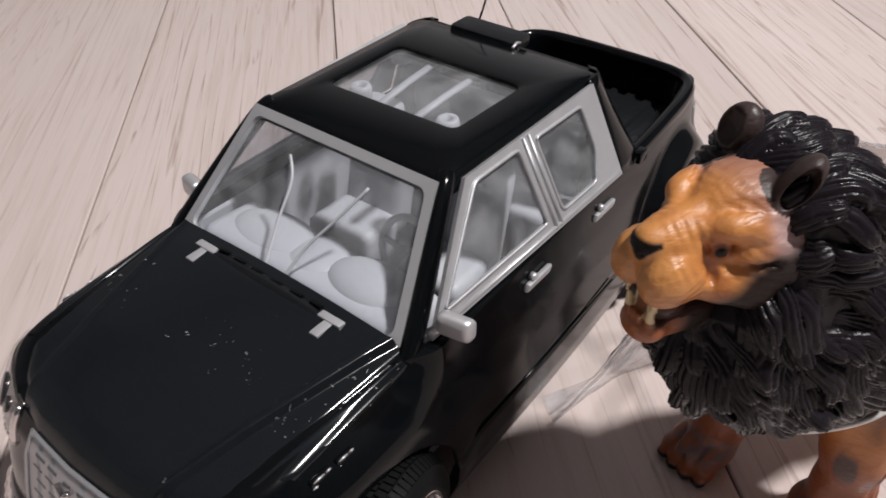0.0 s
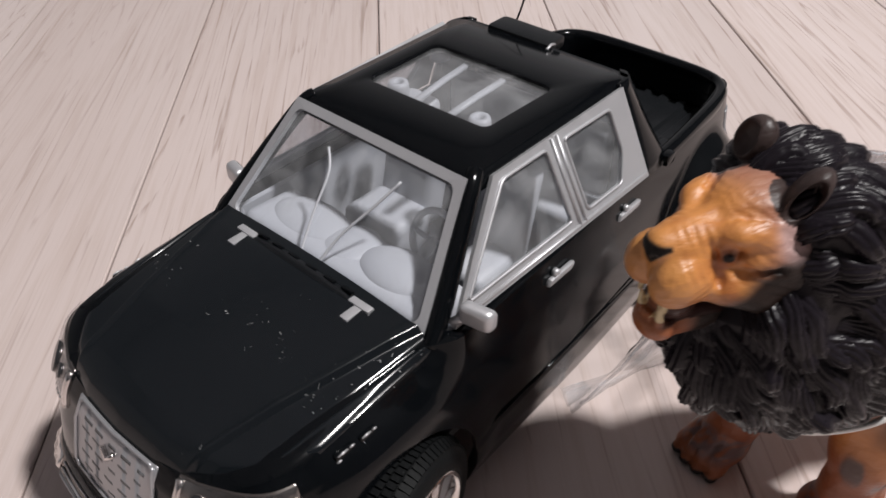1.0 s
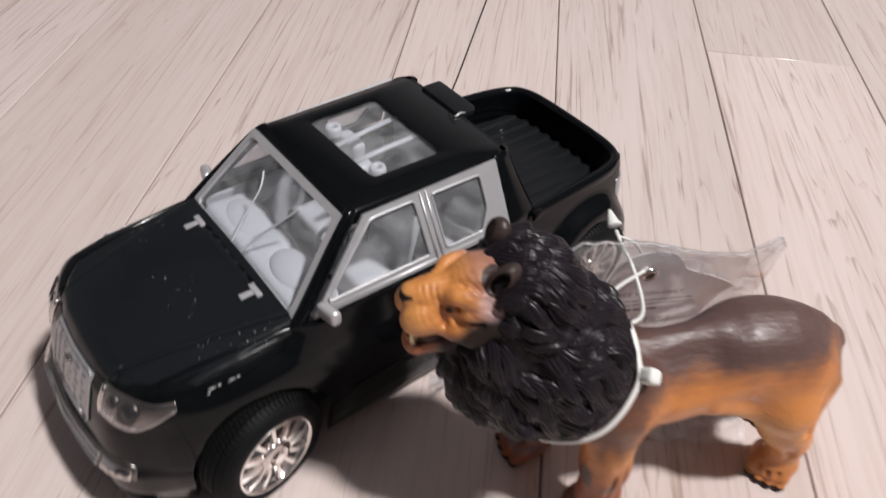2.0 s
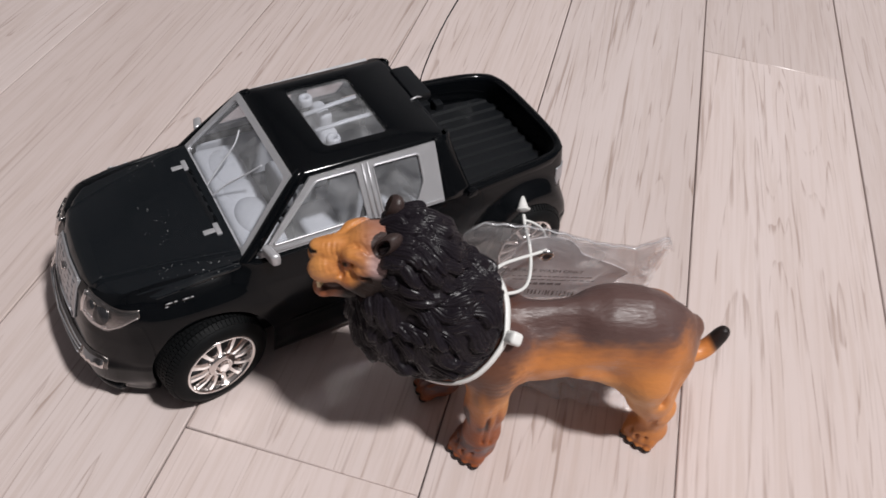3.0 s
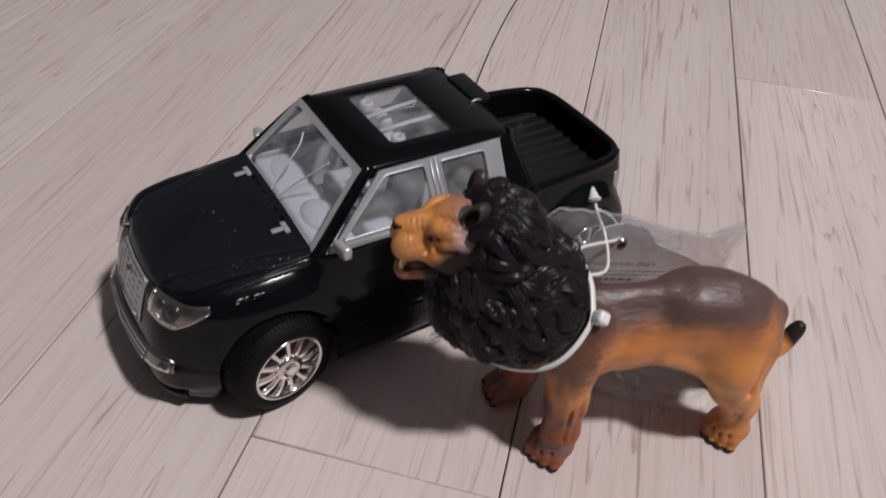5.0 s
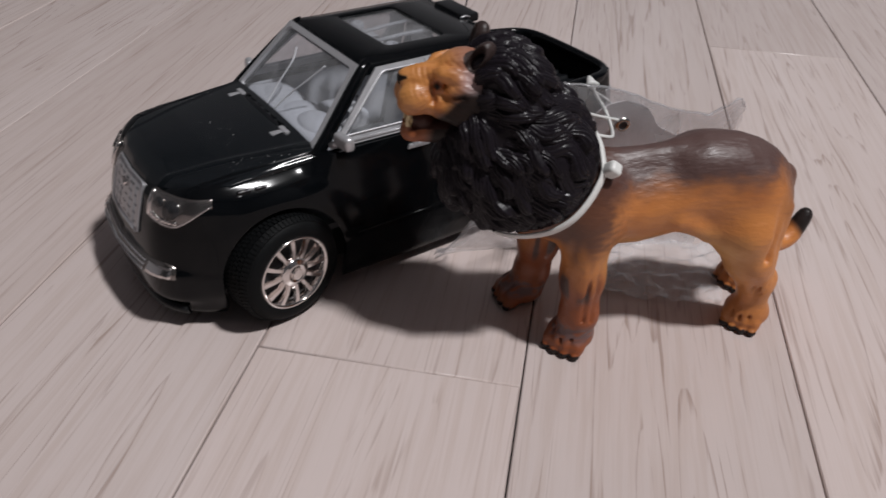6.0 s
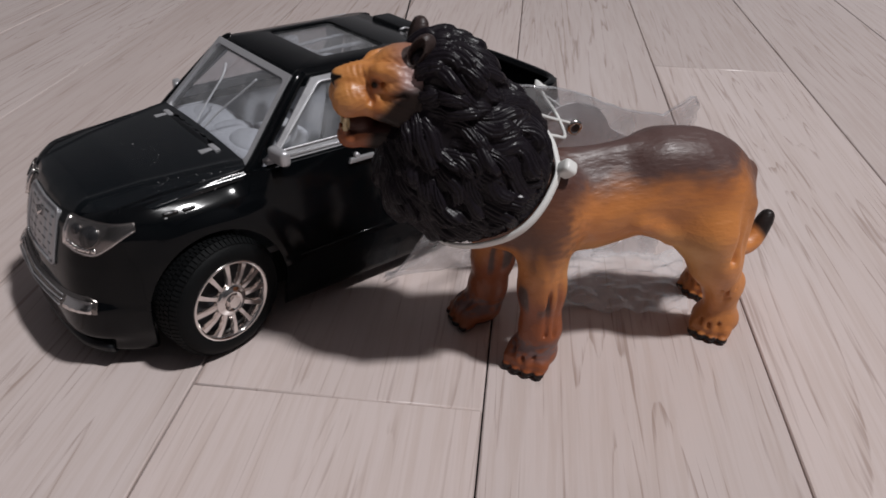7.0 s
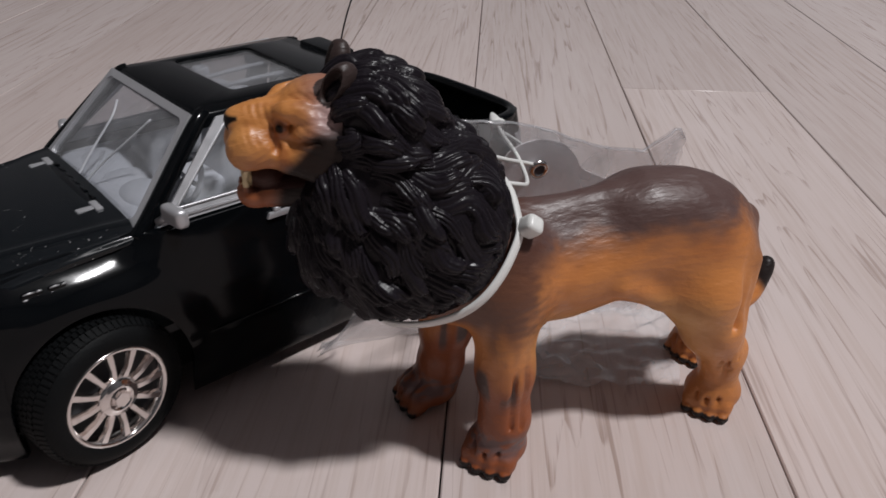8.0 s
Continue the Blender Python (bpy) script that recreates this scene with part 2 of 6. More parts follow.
def tube_mesh(name, pts, radius, mat, sides=8, flat=1.0, up=(0, 0, 1), ring=False):
    """A tube along points; radius: a number or one for each point; flat: its height over its width."""
    pts = [Vector(p) for p in pts]
    rows = []
    n = len(pts)
    for i, p in enumerate(pts):
        a, b = (pts[(i - 1) % n], pts[(i + 1) % n]) if ring else (pts[max(i - 1, 0)], pts[min(i + 1, n - 1)])
        d = (b - a).normalized()
        s = d.cross(Vector(up))
        s = s.normalized() if s.length > 1e-6 else Vector((1, 0, 0))
        u = s.cross(d)
        r = radius[i] if isinstance(radius, (list, tuple)) else radius
        rows.append([tuple(p + r * (math.cos(t) * s + flat * math.sin(t) * u)) for t in (2 * math.pi * k / sides for k in range(sides))])
    if ring:
        rows.append(rows[0])
    verts = [q for row in rows for q in row]
    faces = [(i * sides + j, i * sides + (j + 1) % sides, (i + 1) * sides + (j + 1) % sides, (i + 1) * sides + j) for i in range(len(rows) - 1) for j in range(sides)]
    if not ring:
        faces += [tuple(range(sides)), tuple(range(len(verts) - sides, len(verts)))]
    return from_lists(name, verts, faces, mat)


def smooth_curve(pts, per=8, ring=False):
    """A Catmull-Rom line through points."""
    pts = [Vector(p) for p in pts]
    n, out = len(pts), []
    for i in range(n if ring else n - 1):
        p0, p1, p2, p3 = (pts[(i + k) % n] if ring else pts[min(max(i + k, 0), n - 1)] for k in (-1, 0, 1, 2))
        for k in range(per):
            t = k / per
            out.append(0.5 * ((2 * p1) + (p2 - p0) * t + (2 * p0 - 5 * p1 + 4 * p2 - p3) * t * t + (3 * p1 - p0 - 3 * p2 + p3) * t ** 3))
    if not ring:
        out.append(pts[-1])
    return out


def lerp_table(x, table):
    if x <= table[0][0]:
        return table[0][1]
    for (a, p), (b, q) in zip(table, table[1:]):
        if x <= b:
            return p + (q - p) * (x - a) / (b - a)
    return table[-1][1]


def ease(x, a, b):
    t = min(max((x - a) / (b - a), 0.0), 1.0)
    return t * t * (3 - 2 * t)


# ---------------------------------------------------------------- the room
SIZE = 2.4
HEIGHT = 2.7
floor = tagged(new("floor", box_mesh("floor", (-SIZE, -SIZE, -0.05), (SIZE, SIZE, -0.0045), SEAM)), "pale oak plank floor with thin dark seams", "floor", kind="structure")
for nm, lo, hi in (
    ("wall_north", (-SIZE, SIZE, -0.05), (SIZE, SIZE + 0.1, HEIGHT)),
    ("wall_south", (-SIZE, -SIZE - 0.1, -0.05), (SIZE, -SIZE, HEIGHT)),
    ("wall_east", (SIZE, -SIZE - 0.1, -0.05), (SIZE + 0.1, SIZE + 0.1, HEIGHT)),
    ("wall_west", (-SIZE - 0.1, -SIZE - 0.1, -0.05), (-SIZE, SIZE + 0.1, HEIGHT)),
):
    # unseen walls: pale ones reflect light to the floor, dark ones deepen shade
    pale = nm in ("wall_north", "wall_west")
    tagged(new(nm, box_mesh(nm, lo, hi, BOUNCEWALL if pale else DARKWALL)), "unseen pale room wall, added to reflect light onto the floor" if pale else "unseen dark room wall, added to keep bounced light low", "wall", kind="structure")
tagged(new("ceiling", box_mesh("ceiling", (-SIZE - 0.1, -SIZE - 0.1, HEIGHT), (SIZE + 0.1, SIZE + 0.1, HEIGHT + 0.1), CEILING)), "plain white papered ceiling", "ceiling", kind="structure")


# ---------------------------------------------------------------- the toy pickup
# local metres: x towards the tail, y towards the far side, z up; built in millimetres
def mm(p):
    return (p[0] * MM, (p[1] + 0.075 * max(0.0, p[2] - 46.0)) * MM, p[2] * MM)   # the cab leans a little


truck = tagged(new("toy_pickup_truck"), "glossy black toy pickup truck with silver window frames and chrome wheels", "toy truck")
truck.matrix_world = pose(-0.08926, 0.04829, 0, 0, 0, 44.7)

HUB_F, HUB_R, HUB_Z, TYRE_R = -8.6, 105.0, 16.8, 16.8
ARCH, ARCH_R = 18.6, 17.2
SIDE = [(127.4, 22.0), (126, 25.6), (120, 28.8), (100, 31.8), (75, 33.4), (50, 34.5), (20, 35), (-5, 35.2), (-18, 34.8), (-26, 33.6), (-33, 30.5), (-38.5, 26), (-42, 20), (-43.4, 11), (-44, 0)]


def belt(u):
    return lerp_table(u, [(-44, 41.0), (-40, 41.8), (-30, 43.6), (-10, 45.6), (5, 46.6), (70, 47.4), (85, 47.0), (130, 46.4)])


def tuck(u, z):
    """How far the side leans in at a height."""
    t = lerp_table(z, [(3, 3.2), (6, 1.6), (12, 0.5), (19.6, 0.0), (20.2, 0.5), (21, 0.2), (30, 0.6), (38, 1.4), (44, 2.4), (48, 3.2)])
    shoulder = lerp_table(z, [(38, 0.0), (41, 1.0), (43.5, 3.0), (45.5, 5.6), (48, 7.0)])
    return t + shoulder * (1 - ease(u, -2, 10))


def flare(u, z):
    f = 0.0
    for hub in (HUB_F, HUB_R):
        d = math.hypot(u - hub, z - HUB_Z)
        f = max(f, (1.1 if hub < 50 else 4.2) * (1 - ease(d, ARCH + 0.3, ARCH + (9.5 if hub < 50 else 6.5))) * ease(z, 5, 15))
    return f


def sill(u, arches=True):
    z = lerp_table(u, [(-44, 6.0), (-30, 5.0), (-20, 5.0), (20, 4.6), (80, 5.0), (120, 7.5), (130, 9)])
    for hub in (HUB_F, HUB_R) if arches else ():
        d, r = abs(u - hub), ARCH if hub < 50 else ARCH_R
        if d < r:
            z = max(z, HUB_Z + math.sqrt(r * r - d * d) - (0.0 if hub < 50 else 1.2))
    return z


def body_line():
    return smooth_curve([(u, y, 0) for u, y in SIDE], 14)


def plan_line():
    """The body's outline seen from above, from the near rear corner round the nose to the far one, with its outward directions."""
    half = body_line()
    full = [(p.x, -p.y) for p in half] + [(p.x, p.y) for p in reversed(half[:-1])]
    cuts = [h + e * (r + k) for h, r in ((HUB_F, ARCH), (HUB_R, ARCH_R)) for e in (-1, 1) for k in (-0.35, -0.03, 0.03, 0.35)]
    dense = []
    for (u0, y0), (u1, y1) in zip(full, full[1:]):
        k = max(1, int(math.hypot(u1 - u0, y1 - y0) / 0.8))
        f = [i / k for i in range(k)]
        f += [(c - u0) / (u1 - u0) for c in cuts if abs(u1 - u0) > 1e-6 and 0 < (c - u0) / (u1 - u0) < 1]
        dense += [(u0 + (u1 - u0) * q, y0 + (y1 - y0) * q) for q in sorted(f)]
    dense.append(full[-1])
    out, n = [], len(dense)
    for i, (u, y) in enumerate(dense):
        a, b = dense[max(i - 2, 0)], dense[min(i + 2, n - 1)]
        d = Vector((b[0] - a[0], b[1] - a[1])).normalized()
        o = Vector((d.y, -d.x))
        out.append((u, y, o if o.dot(Vector((u - 45, y))) > 0 else -o))
    return out


PLAN = plan_line()


def skin(col, z, proud=0.0):
    """A place on the body's skin: a column of PLAN, a height, and how far it stands out."""
    u, y, o = col
    front = 1 - ease(u, -42, -30)
    t = tuck(u, z) + front * 3.4 * ease(z, 20, 44) - flare(u, z) * (1 - front)
    t -= front * 1.6 * (ease(z, 8, 11) - ease(z, 19, 22))      # the bumper stands out under the grille
    t -= proud
    return (u - o.x * t, y - o.y * t, z)


def nose_column(y):
    """The column of the nose that stands at y."""
    return min((c for c in PLAN if c[0] < 0), key=lambda c: abs(c[1] - y))


def build_body():
    rows, levels = [], 44
    for r in range(levels + 1):
        rows.append([skin(c, max(sill(c[0]), sill(c[0], False) + (belt(c[0]) - sill(c[0], False)) * r / levels)) for c in PLAN])
    tip = []
    for (u, y, z), (_, _, o) in zip(rows[-1], PLAN):
        k = 3.0 if u < 8 else 0.8
        tip.append((u - o.x * k, y - o.y * k, z + (0.3 if u < 8 else 0.1)))
    rows.append(tip)

    def inner(p):
        return (45 + (p[0] - 45) * 0.985, p[1] * 0.955, p[2])

    me = grid_mesh("body", [[mm(p) for p in row] for row in rows], PAINT, thick=lambda p: tuple(k * MM for k in inner((p[0] / MM, p[1] / MM, p[2] / MM))))
    part("body", sharp(me, 40), truck, "glossy black moulded lower body with wheel openings")


build_body()


part("underbody", box_mesh("underbody", mm((-36, -24, 5.5)), mm((124, 24, 21)), MATT, 1.0 * MM), truck, "black underbody between the wheels")


def hood_front(y):
    return lerp_table(abs(y), [(0, -38.2), (10, -37.7), (15, -36.6), (20, -34.2), (24, -31.0), (27, -27.4), (29.6, -22.5)])


def hood_height(u, y):
    a = abs(y)
    panel = lerp_table(u, [(-40, 15.2), (6, 26.5)])
    groove = lerp_table(u, [(-40, 24.0), (6, 28.4)])
    mid = lerp_table(u, [(-38, 42.8), (-36, 44.0), (-32, 45.3), (-20, 47.3), (0, 49.0), (6, 49.2)])
    edge = lerp_table(u, [(-36, 41.8), (-23, 43.8), (-10, 45.2), (6, 46.4)])
    top = mid - 1.0 * min(a / panel, 1.0) ** 2
    k = ease(a, panel - 0.5, panel + 0.6)
    ramp = min(max((a - panel) / max(29.6 - panel, 1), 0), 1)
    low = (top - 0.8) * (1 - ramp) + edge * ramp
    z = top * (1 - k) + low * k
    z -= 0.35 * math.exp(-((a - groove) / 0.45) ** 2)
    z += 0.22 * math.exp(-((a - groove - 0.9) / 0.5) ** 2) + 0.25 * math.exp(-((a - panel + 0.5) / 0.6) ** 2)
    z -= 0.5 * ease(a, 28.6, 29.6)
    front = hood_front(y)
    z -= 2.4 * (1 - min(max((u - front) / 3.4, 0), 1)) ** 2.2
    return z


def build_hood():
    rows, nf = [], 90

    def marks(u):
        p, g = lerp_table(u, [(-40, 15.2), (6, 26.5)]), lerp_table(u, [(-40, 24.0), (6, 28.4)])
        return [0, p - 1.0, p - 0.5, p + 0.1, p + 0.7, g - 0.5, g, g + 0.45, min(g + 0.9, 29.2), 29.6]

    counts = (26, 5, 5, 5, 10, 5, 5, 5, 6)
    for i in range(nf + 1):
        f = (i / nf) ** 1.4
        side = []
        for k, c in enumerate(counts):
            for q in range(c):
                # the columns run along the creases
                y = 0.0
                u = -30.0
                for _ in range(3):
                    mk = marks(u)
                    y = mk[k] + (mk[k + 1] - mk[k]) * q / c
                    u = hood_front(y) + (5.2 - hood_front(y)) * f
                side.append((u, y))
        side.append((hood_front(29.6) + (5.2 - hood_front(29.6)) * f, 29.6))
        full = [(u, -y) for u, y in reversed(side[1:])] + side
        rows.append([mm((u, y, hood_height(u, y))) for u, y in full])
    me = grid_mesh("hood", rows, DUSTY, thick=lambda p: (p[0] + 0.2 * MM, p[1], p[2] - 0.9 * MM))
    part("hood", sharp(me, 60), truck, "dusty glossy black bonnet with raised centre panel")


build_hood()

# cab frame: stations of the upper cab
WS_B, WS_T = (5.4, 27.4, 45.8), (25.2, 21.8, 65.4)      # windscreen corners
RW_T, RW_B = (70.4, 23.6, 65.3), (70.9, 31.2, 47.4)      # rear corners of the side windows


def plate(name, outer, holes, place, depth, mat, parent, label=""):
    """A flat plate with holes, in its own (s, t) millimetres; place(s, t, d) puts it in the truck."""
    bm = bmesh.new()
    loops = []
    for pts in (outer, *holes):
        vs = [bm.verts.new((s, t, 0)) for s, t in pts]
        loops += [bm.edges.new((vs[k], vs[(k + 1) % len(vs)])) for k in range(len(vs))]
    bmesh.ops.triangle_fill(bm, use_beauty=True, edges=loops)
    ext = bmesh.ops.extrude_face_region(bm, geom=bm.faces[:])
    for v in ext["geom"]:
        if isinstance(v, bmesh.types.BMVert):
            v.co.z = depth
    for v in bm.verts:
        v.co = Vector(mm(place(v.co.x, v.co.y, v.co.z)))
    bmesh.ops.recalc_face_normals(bm, faces=bm.faces)
    me = bpy.data.meshes.new(name)
    bm.to_mesh(me)
    bm.free()
    me.materials.append(mat)
    return part(name, me, parent, label)


def rounded(pts, r, k=5):
    out = []
    n = len(pts)
    for i in range(n):
        p, a, b = Vector(pts[i]), Vector(pts[i - 1]), Vector(pts[(i + 1) % n])
        da, db = (a - p), (b - p)
        ra = min(r, da.length * 0.45, db.length * 0.45)
        s, e = p + da.normalized() * ra, p + db.normalized() * ra
        for q in range(k + 1):
            t = q / k
            out.append(tuple((1 - t) ** 2 * s + 2 * t * (1 - t) * p + t * t * e))
    return out


def inset(pts, d):
    """Moves a convex outline inwards."""
    n, out = len(pts), []
    c = sum((Vector(p) for p in pts), Vector((0, 0))) / n
    for i in range(n):
        p, a, b = Vector(pts[i]), Vector(pts[i - 1]), Vector(pts[(i + 1) % n])
        e1, e2 = (p - a).normalized(), (b - p).normalized()
        n1, n2 = Vector((-e1.y, e1.x)), Vector((-e2.y, e2.x))
        if n1.dot(c - p) < 0:
            n1 = -n1
        if n2.dot(c - p) < 0:
            n2 = -n2
        k = d / max(1 + n1.dot(n2), 0.2)
        out.append(tuple(p + (n1 + n2) * k))
    return out


def build_windscreen():
    wb, wt = WS_B[1], WS_T[1]
    run = Vector((WS_T[0] - WS_B[0], 0, WS_T[2] - WS_B[2]))
    length = run.length
    d = run.normalized()
    nrm = Vector((-d.z, 0, d.x))

    def place(s, t, q):
        bow = -1.6 * (1 - (s / wb) ** 2)
        p = Vector((WS_B[0], 0, WS_B[2])) + d * t + nrm * q
        return (p.x + bow, s, p.z)

    outer = [(-wb, 0), (wb, 0), (wt, length), (-wt, length)]
    hole = rounded(inset(outer, 1.7), 2.0)
    fr = plate("windscreen_frame", outer, [hole], place, 1.0, SILVER, truck, "silver-painted windscreen frame")
    pane = plate("windscreen", rounded(inset(outer, 1.3), 2.0), [], lambda s, t, q: place(s, t, q + 0.1), 0.5, GLASS, truck, "clear scratched plastic windscreen")
    pane.visible_shadow = False


build_windscreen()


def build_side(sign):
    fb, ft, rt, rb = Vector((9.5, 29.8, 46.9)), Vector((29.0, 22.9, 64.6)), Vector(RW_T), Vector(RW_B)
    ex = (rb - fb).normalized()
    nrm = ex.cross(rt - fb).normalized()
    if nrm.y < 0:
        nrm = -nrm
    ey = nrm.cross(ex)
    if ey.z < 0:
        ey = -ey

    def flat(p):
        return ((p - fb).dot(ex), (p - fb).dot(ey))

    def place(s, t, q):
        p = fb + ex * s + ey * t + nrm * q
        return (p.x, sign * p.y, p.z)

    a, b, c, d = flat(fb), flat(ft), flat(rt), flat(rb)
    outer = [a, d, c, b]
    top = c[1]
    bot = 0.0
    x_b = 36.6
    front = [(a[0] + 4.4, bot + 2.6), (x_b - 1.6, bot + 2.6), (x_b - 2.6, top - 1.9), (b[0] + 1.6, top - 1.9)]
    rear = [(x_b + 3.4, bot + 2.6), (x_b + 15.6, bot + 2.6), (x_b + 18.6, bot + 8.4), (x_b + 18.2, top - 2.2), (x_b + 2.6, top - 2.0)]
    plate("side_window_frame", outer, [rounded(front, 1.2), rounded(rear, 1.2)], place, 0.9, SILVER, truck, "silver-painted side window frame")
    for nm, hole in (("front_side_window", front), ("rear_side_window", rear)):
        pane = plate(nm, inset(hole, -0.5), [], lambda s, t, q: place(s, t, q + 0.1), 0.4, GLASS, truck)
        pane.visible_shadow = False
        # fine raised lip round the opening
        loop = [mm(place(s, t, 1.0)) for s, t in rounded(hole, 1.2, 4)]
        part("window_trim", tube_mesh("window_trim", loop, 0.35 * MM, SILVER, 6, ring=True, up=(0.3, 0.4, 0.6)), truck)
    # double bar between the two windows and along the belt
    for s0, t0, s1, t1 in ((x_b + 0.2, 0.6, x_b - 0.6, top - 0.6), (x_b + 1.9, 0.6, x_b + 1.1, top - 0.6), (4.0, 0.9, d[0] - 0.6, 0.9)):
        part("window_trim", tube_mesh("window_trim", [mm(place(s0, t0, 1.0)), mm(place(s1, t1, 1.0))], 0.4 * MM, SILVER, 6), truck)
    # sloping front post
    post = smooth_curve([(5.0, sign * 28.6, 45.0), (10.5, sign * 27.2, 50.2), (24.0, sign * 22.4, 63.0), (27.5, sign * 20.8, 65.0)], 6)
    part("front_post", tube_mesh("front_post", [mm(p) for p in post], [1.9 * MM] * len(post), PAINT, 12, flat=0.9, up=(0, 1, 0)), truck, "glossy black sloping windscreen post")
    # rear buttress that runs down to the load bed
    rows = []
    for i in range(13):
        t = i / 12
        u0 = 70.5 + 1.0 * t
        y = 23.4 + (31.4 - 23.4) * t
        z = 65.6 + (46.8 - 65.6) * t
        u1 = 77.0 + 5.5 * t ** 1.3
        rows.append([mm((u0 + (u1 - u0) * k / 8, sign * (y - 1.6 * (k / 8) ** 2 * 1.2 + 0.35 * math.sin(math.pi * k / 8)), z)) for k in range(9)])
    part("rear_post", grid_mesh("rear_post", rows, PAINT, thick=lambda p: (p[0], p[1] - sign * 2.0 * MM, p[2])), truck, "glossy black rear cab buttress")


for sign in (-1, 1):
    build_side(sign)


def build_roof():
    def place(s, t, q):
        z = 67.4 - 0.9 * (abs(t) / 22.0) ** 2 - 0.7 * ((s - 50) / 25.0) ** 2
        return (s, t, z - q)

    # roof sheet with an opening, made as a ring of strips
    hole = rounded([(38.0, -14.6), (59.0, -15.2), (59.0, 16.0), (37.4, 16.0)], 2.2, 6)
    n = len(hole)
    rows = [[], [], [], [], [], []]
    c = Vector((49, 0))
    outer = rounded([(24.6, -22.6), (76.0, -23.2), (76.0, 23.2), (24.6, 22.6)], 3.0, 6)
    for k in range(n):
        h, o = Vector(hole[k]), Vector(outer[k])
        rows[0].append(mm(place(h.x, h.y, 1.4)))
        rows[1].append(mm(place(h.x, h.y, 0.25)))
        m = h.lerp(o, 0.06)
        rows[2].append(mm(place(m.x, m.y, 0)))
        m = h.lerp(o, 0.9)
        rows[3].append(mm(place(m.x, m.y, 0)))
        m = h.lerp(o, 1.0)
        rows[4].append(mm(place(m.x, m.y, 0.9)))
        m = h.lerp(o, 1.04)
        rows[5].append(mm(place(m.x, m.y, 2.6)))
    me = grid_mesh("roof", rows, PAINT, thick=lambda p: (p[0], p[1], p[2] - 0.6 * MM), closed=True)
    part("roof", sharp(me, 50), truck, "glossy black cab roof with sunroof opening")
    pane = plate("sunroof", inset(hole, -0.6), [], lambda s, t, q: place(s, t, 0.9 + q), 0.5, GLASS, truck, "clear scratched plastic sunroof panel")
    pane.visible_shadow = False
    # aerial housing at the rear edge
    part("aerial_housing", box_mesh("aerial_housing", mm((74.5, -2.5, 63.6)), mm((81.5, 14.5, 66.6)), MATT, 1.0 * MM), truck, "black aerial housing on the roof's rear edge")
    part("worn_edge", tube_mesh("worn_edge", [mm((73.2, -3.4, 66.2)), mm((75.6, -2.8, 66.3)), mm((78.2, -2.2, 65.4))], 0.35 * MM, SILVER, 6), truck, "bright worn chip on the roof edge")
    # wall behind the seats with its window opening
    def wall(s, t, q):
        return (74.5 + q + 2.0 * (1 - t / 20.0), s, 46 + t)

    plate("cab_rear_wall", [(-30.4, 0), (30.4, 0), (22.6, 19.6), (-22.6, 19.6)], [rounded([(-20, 6), (20, 6), (17, 16), (-17, 16)], 2)], wall, 1.4, MATT, truck)


build_roof()


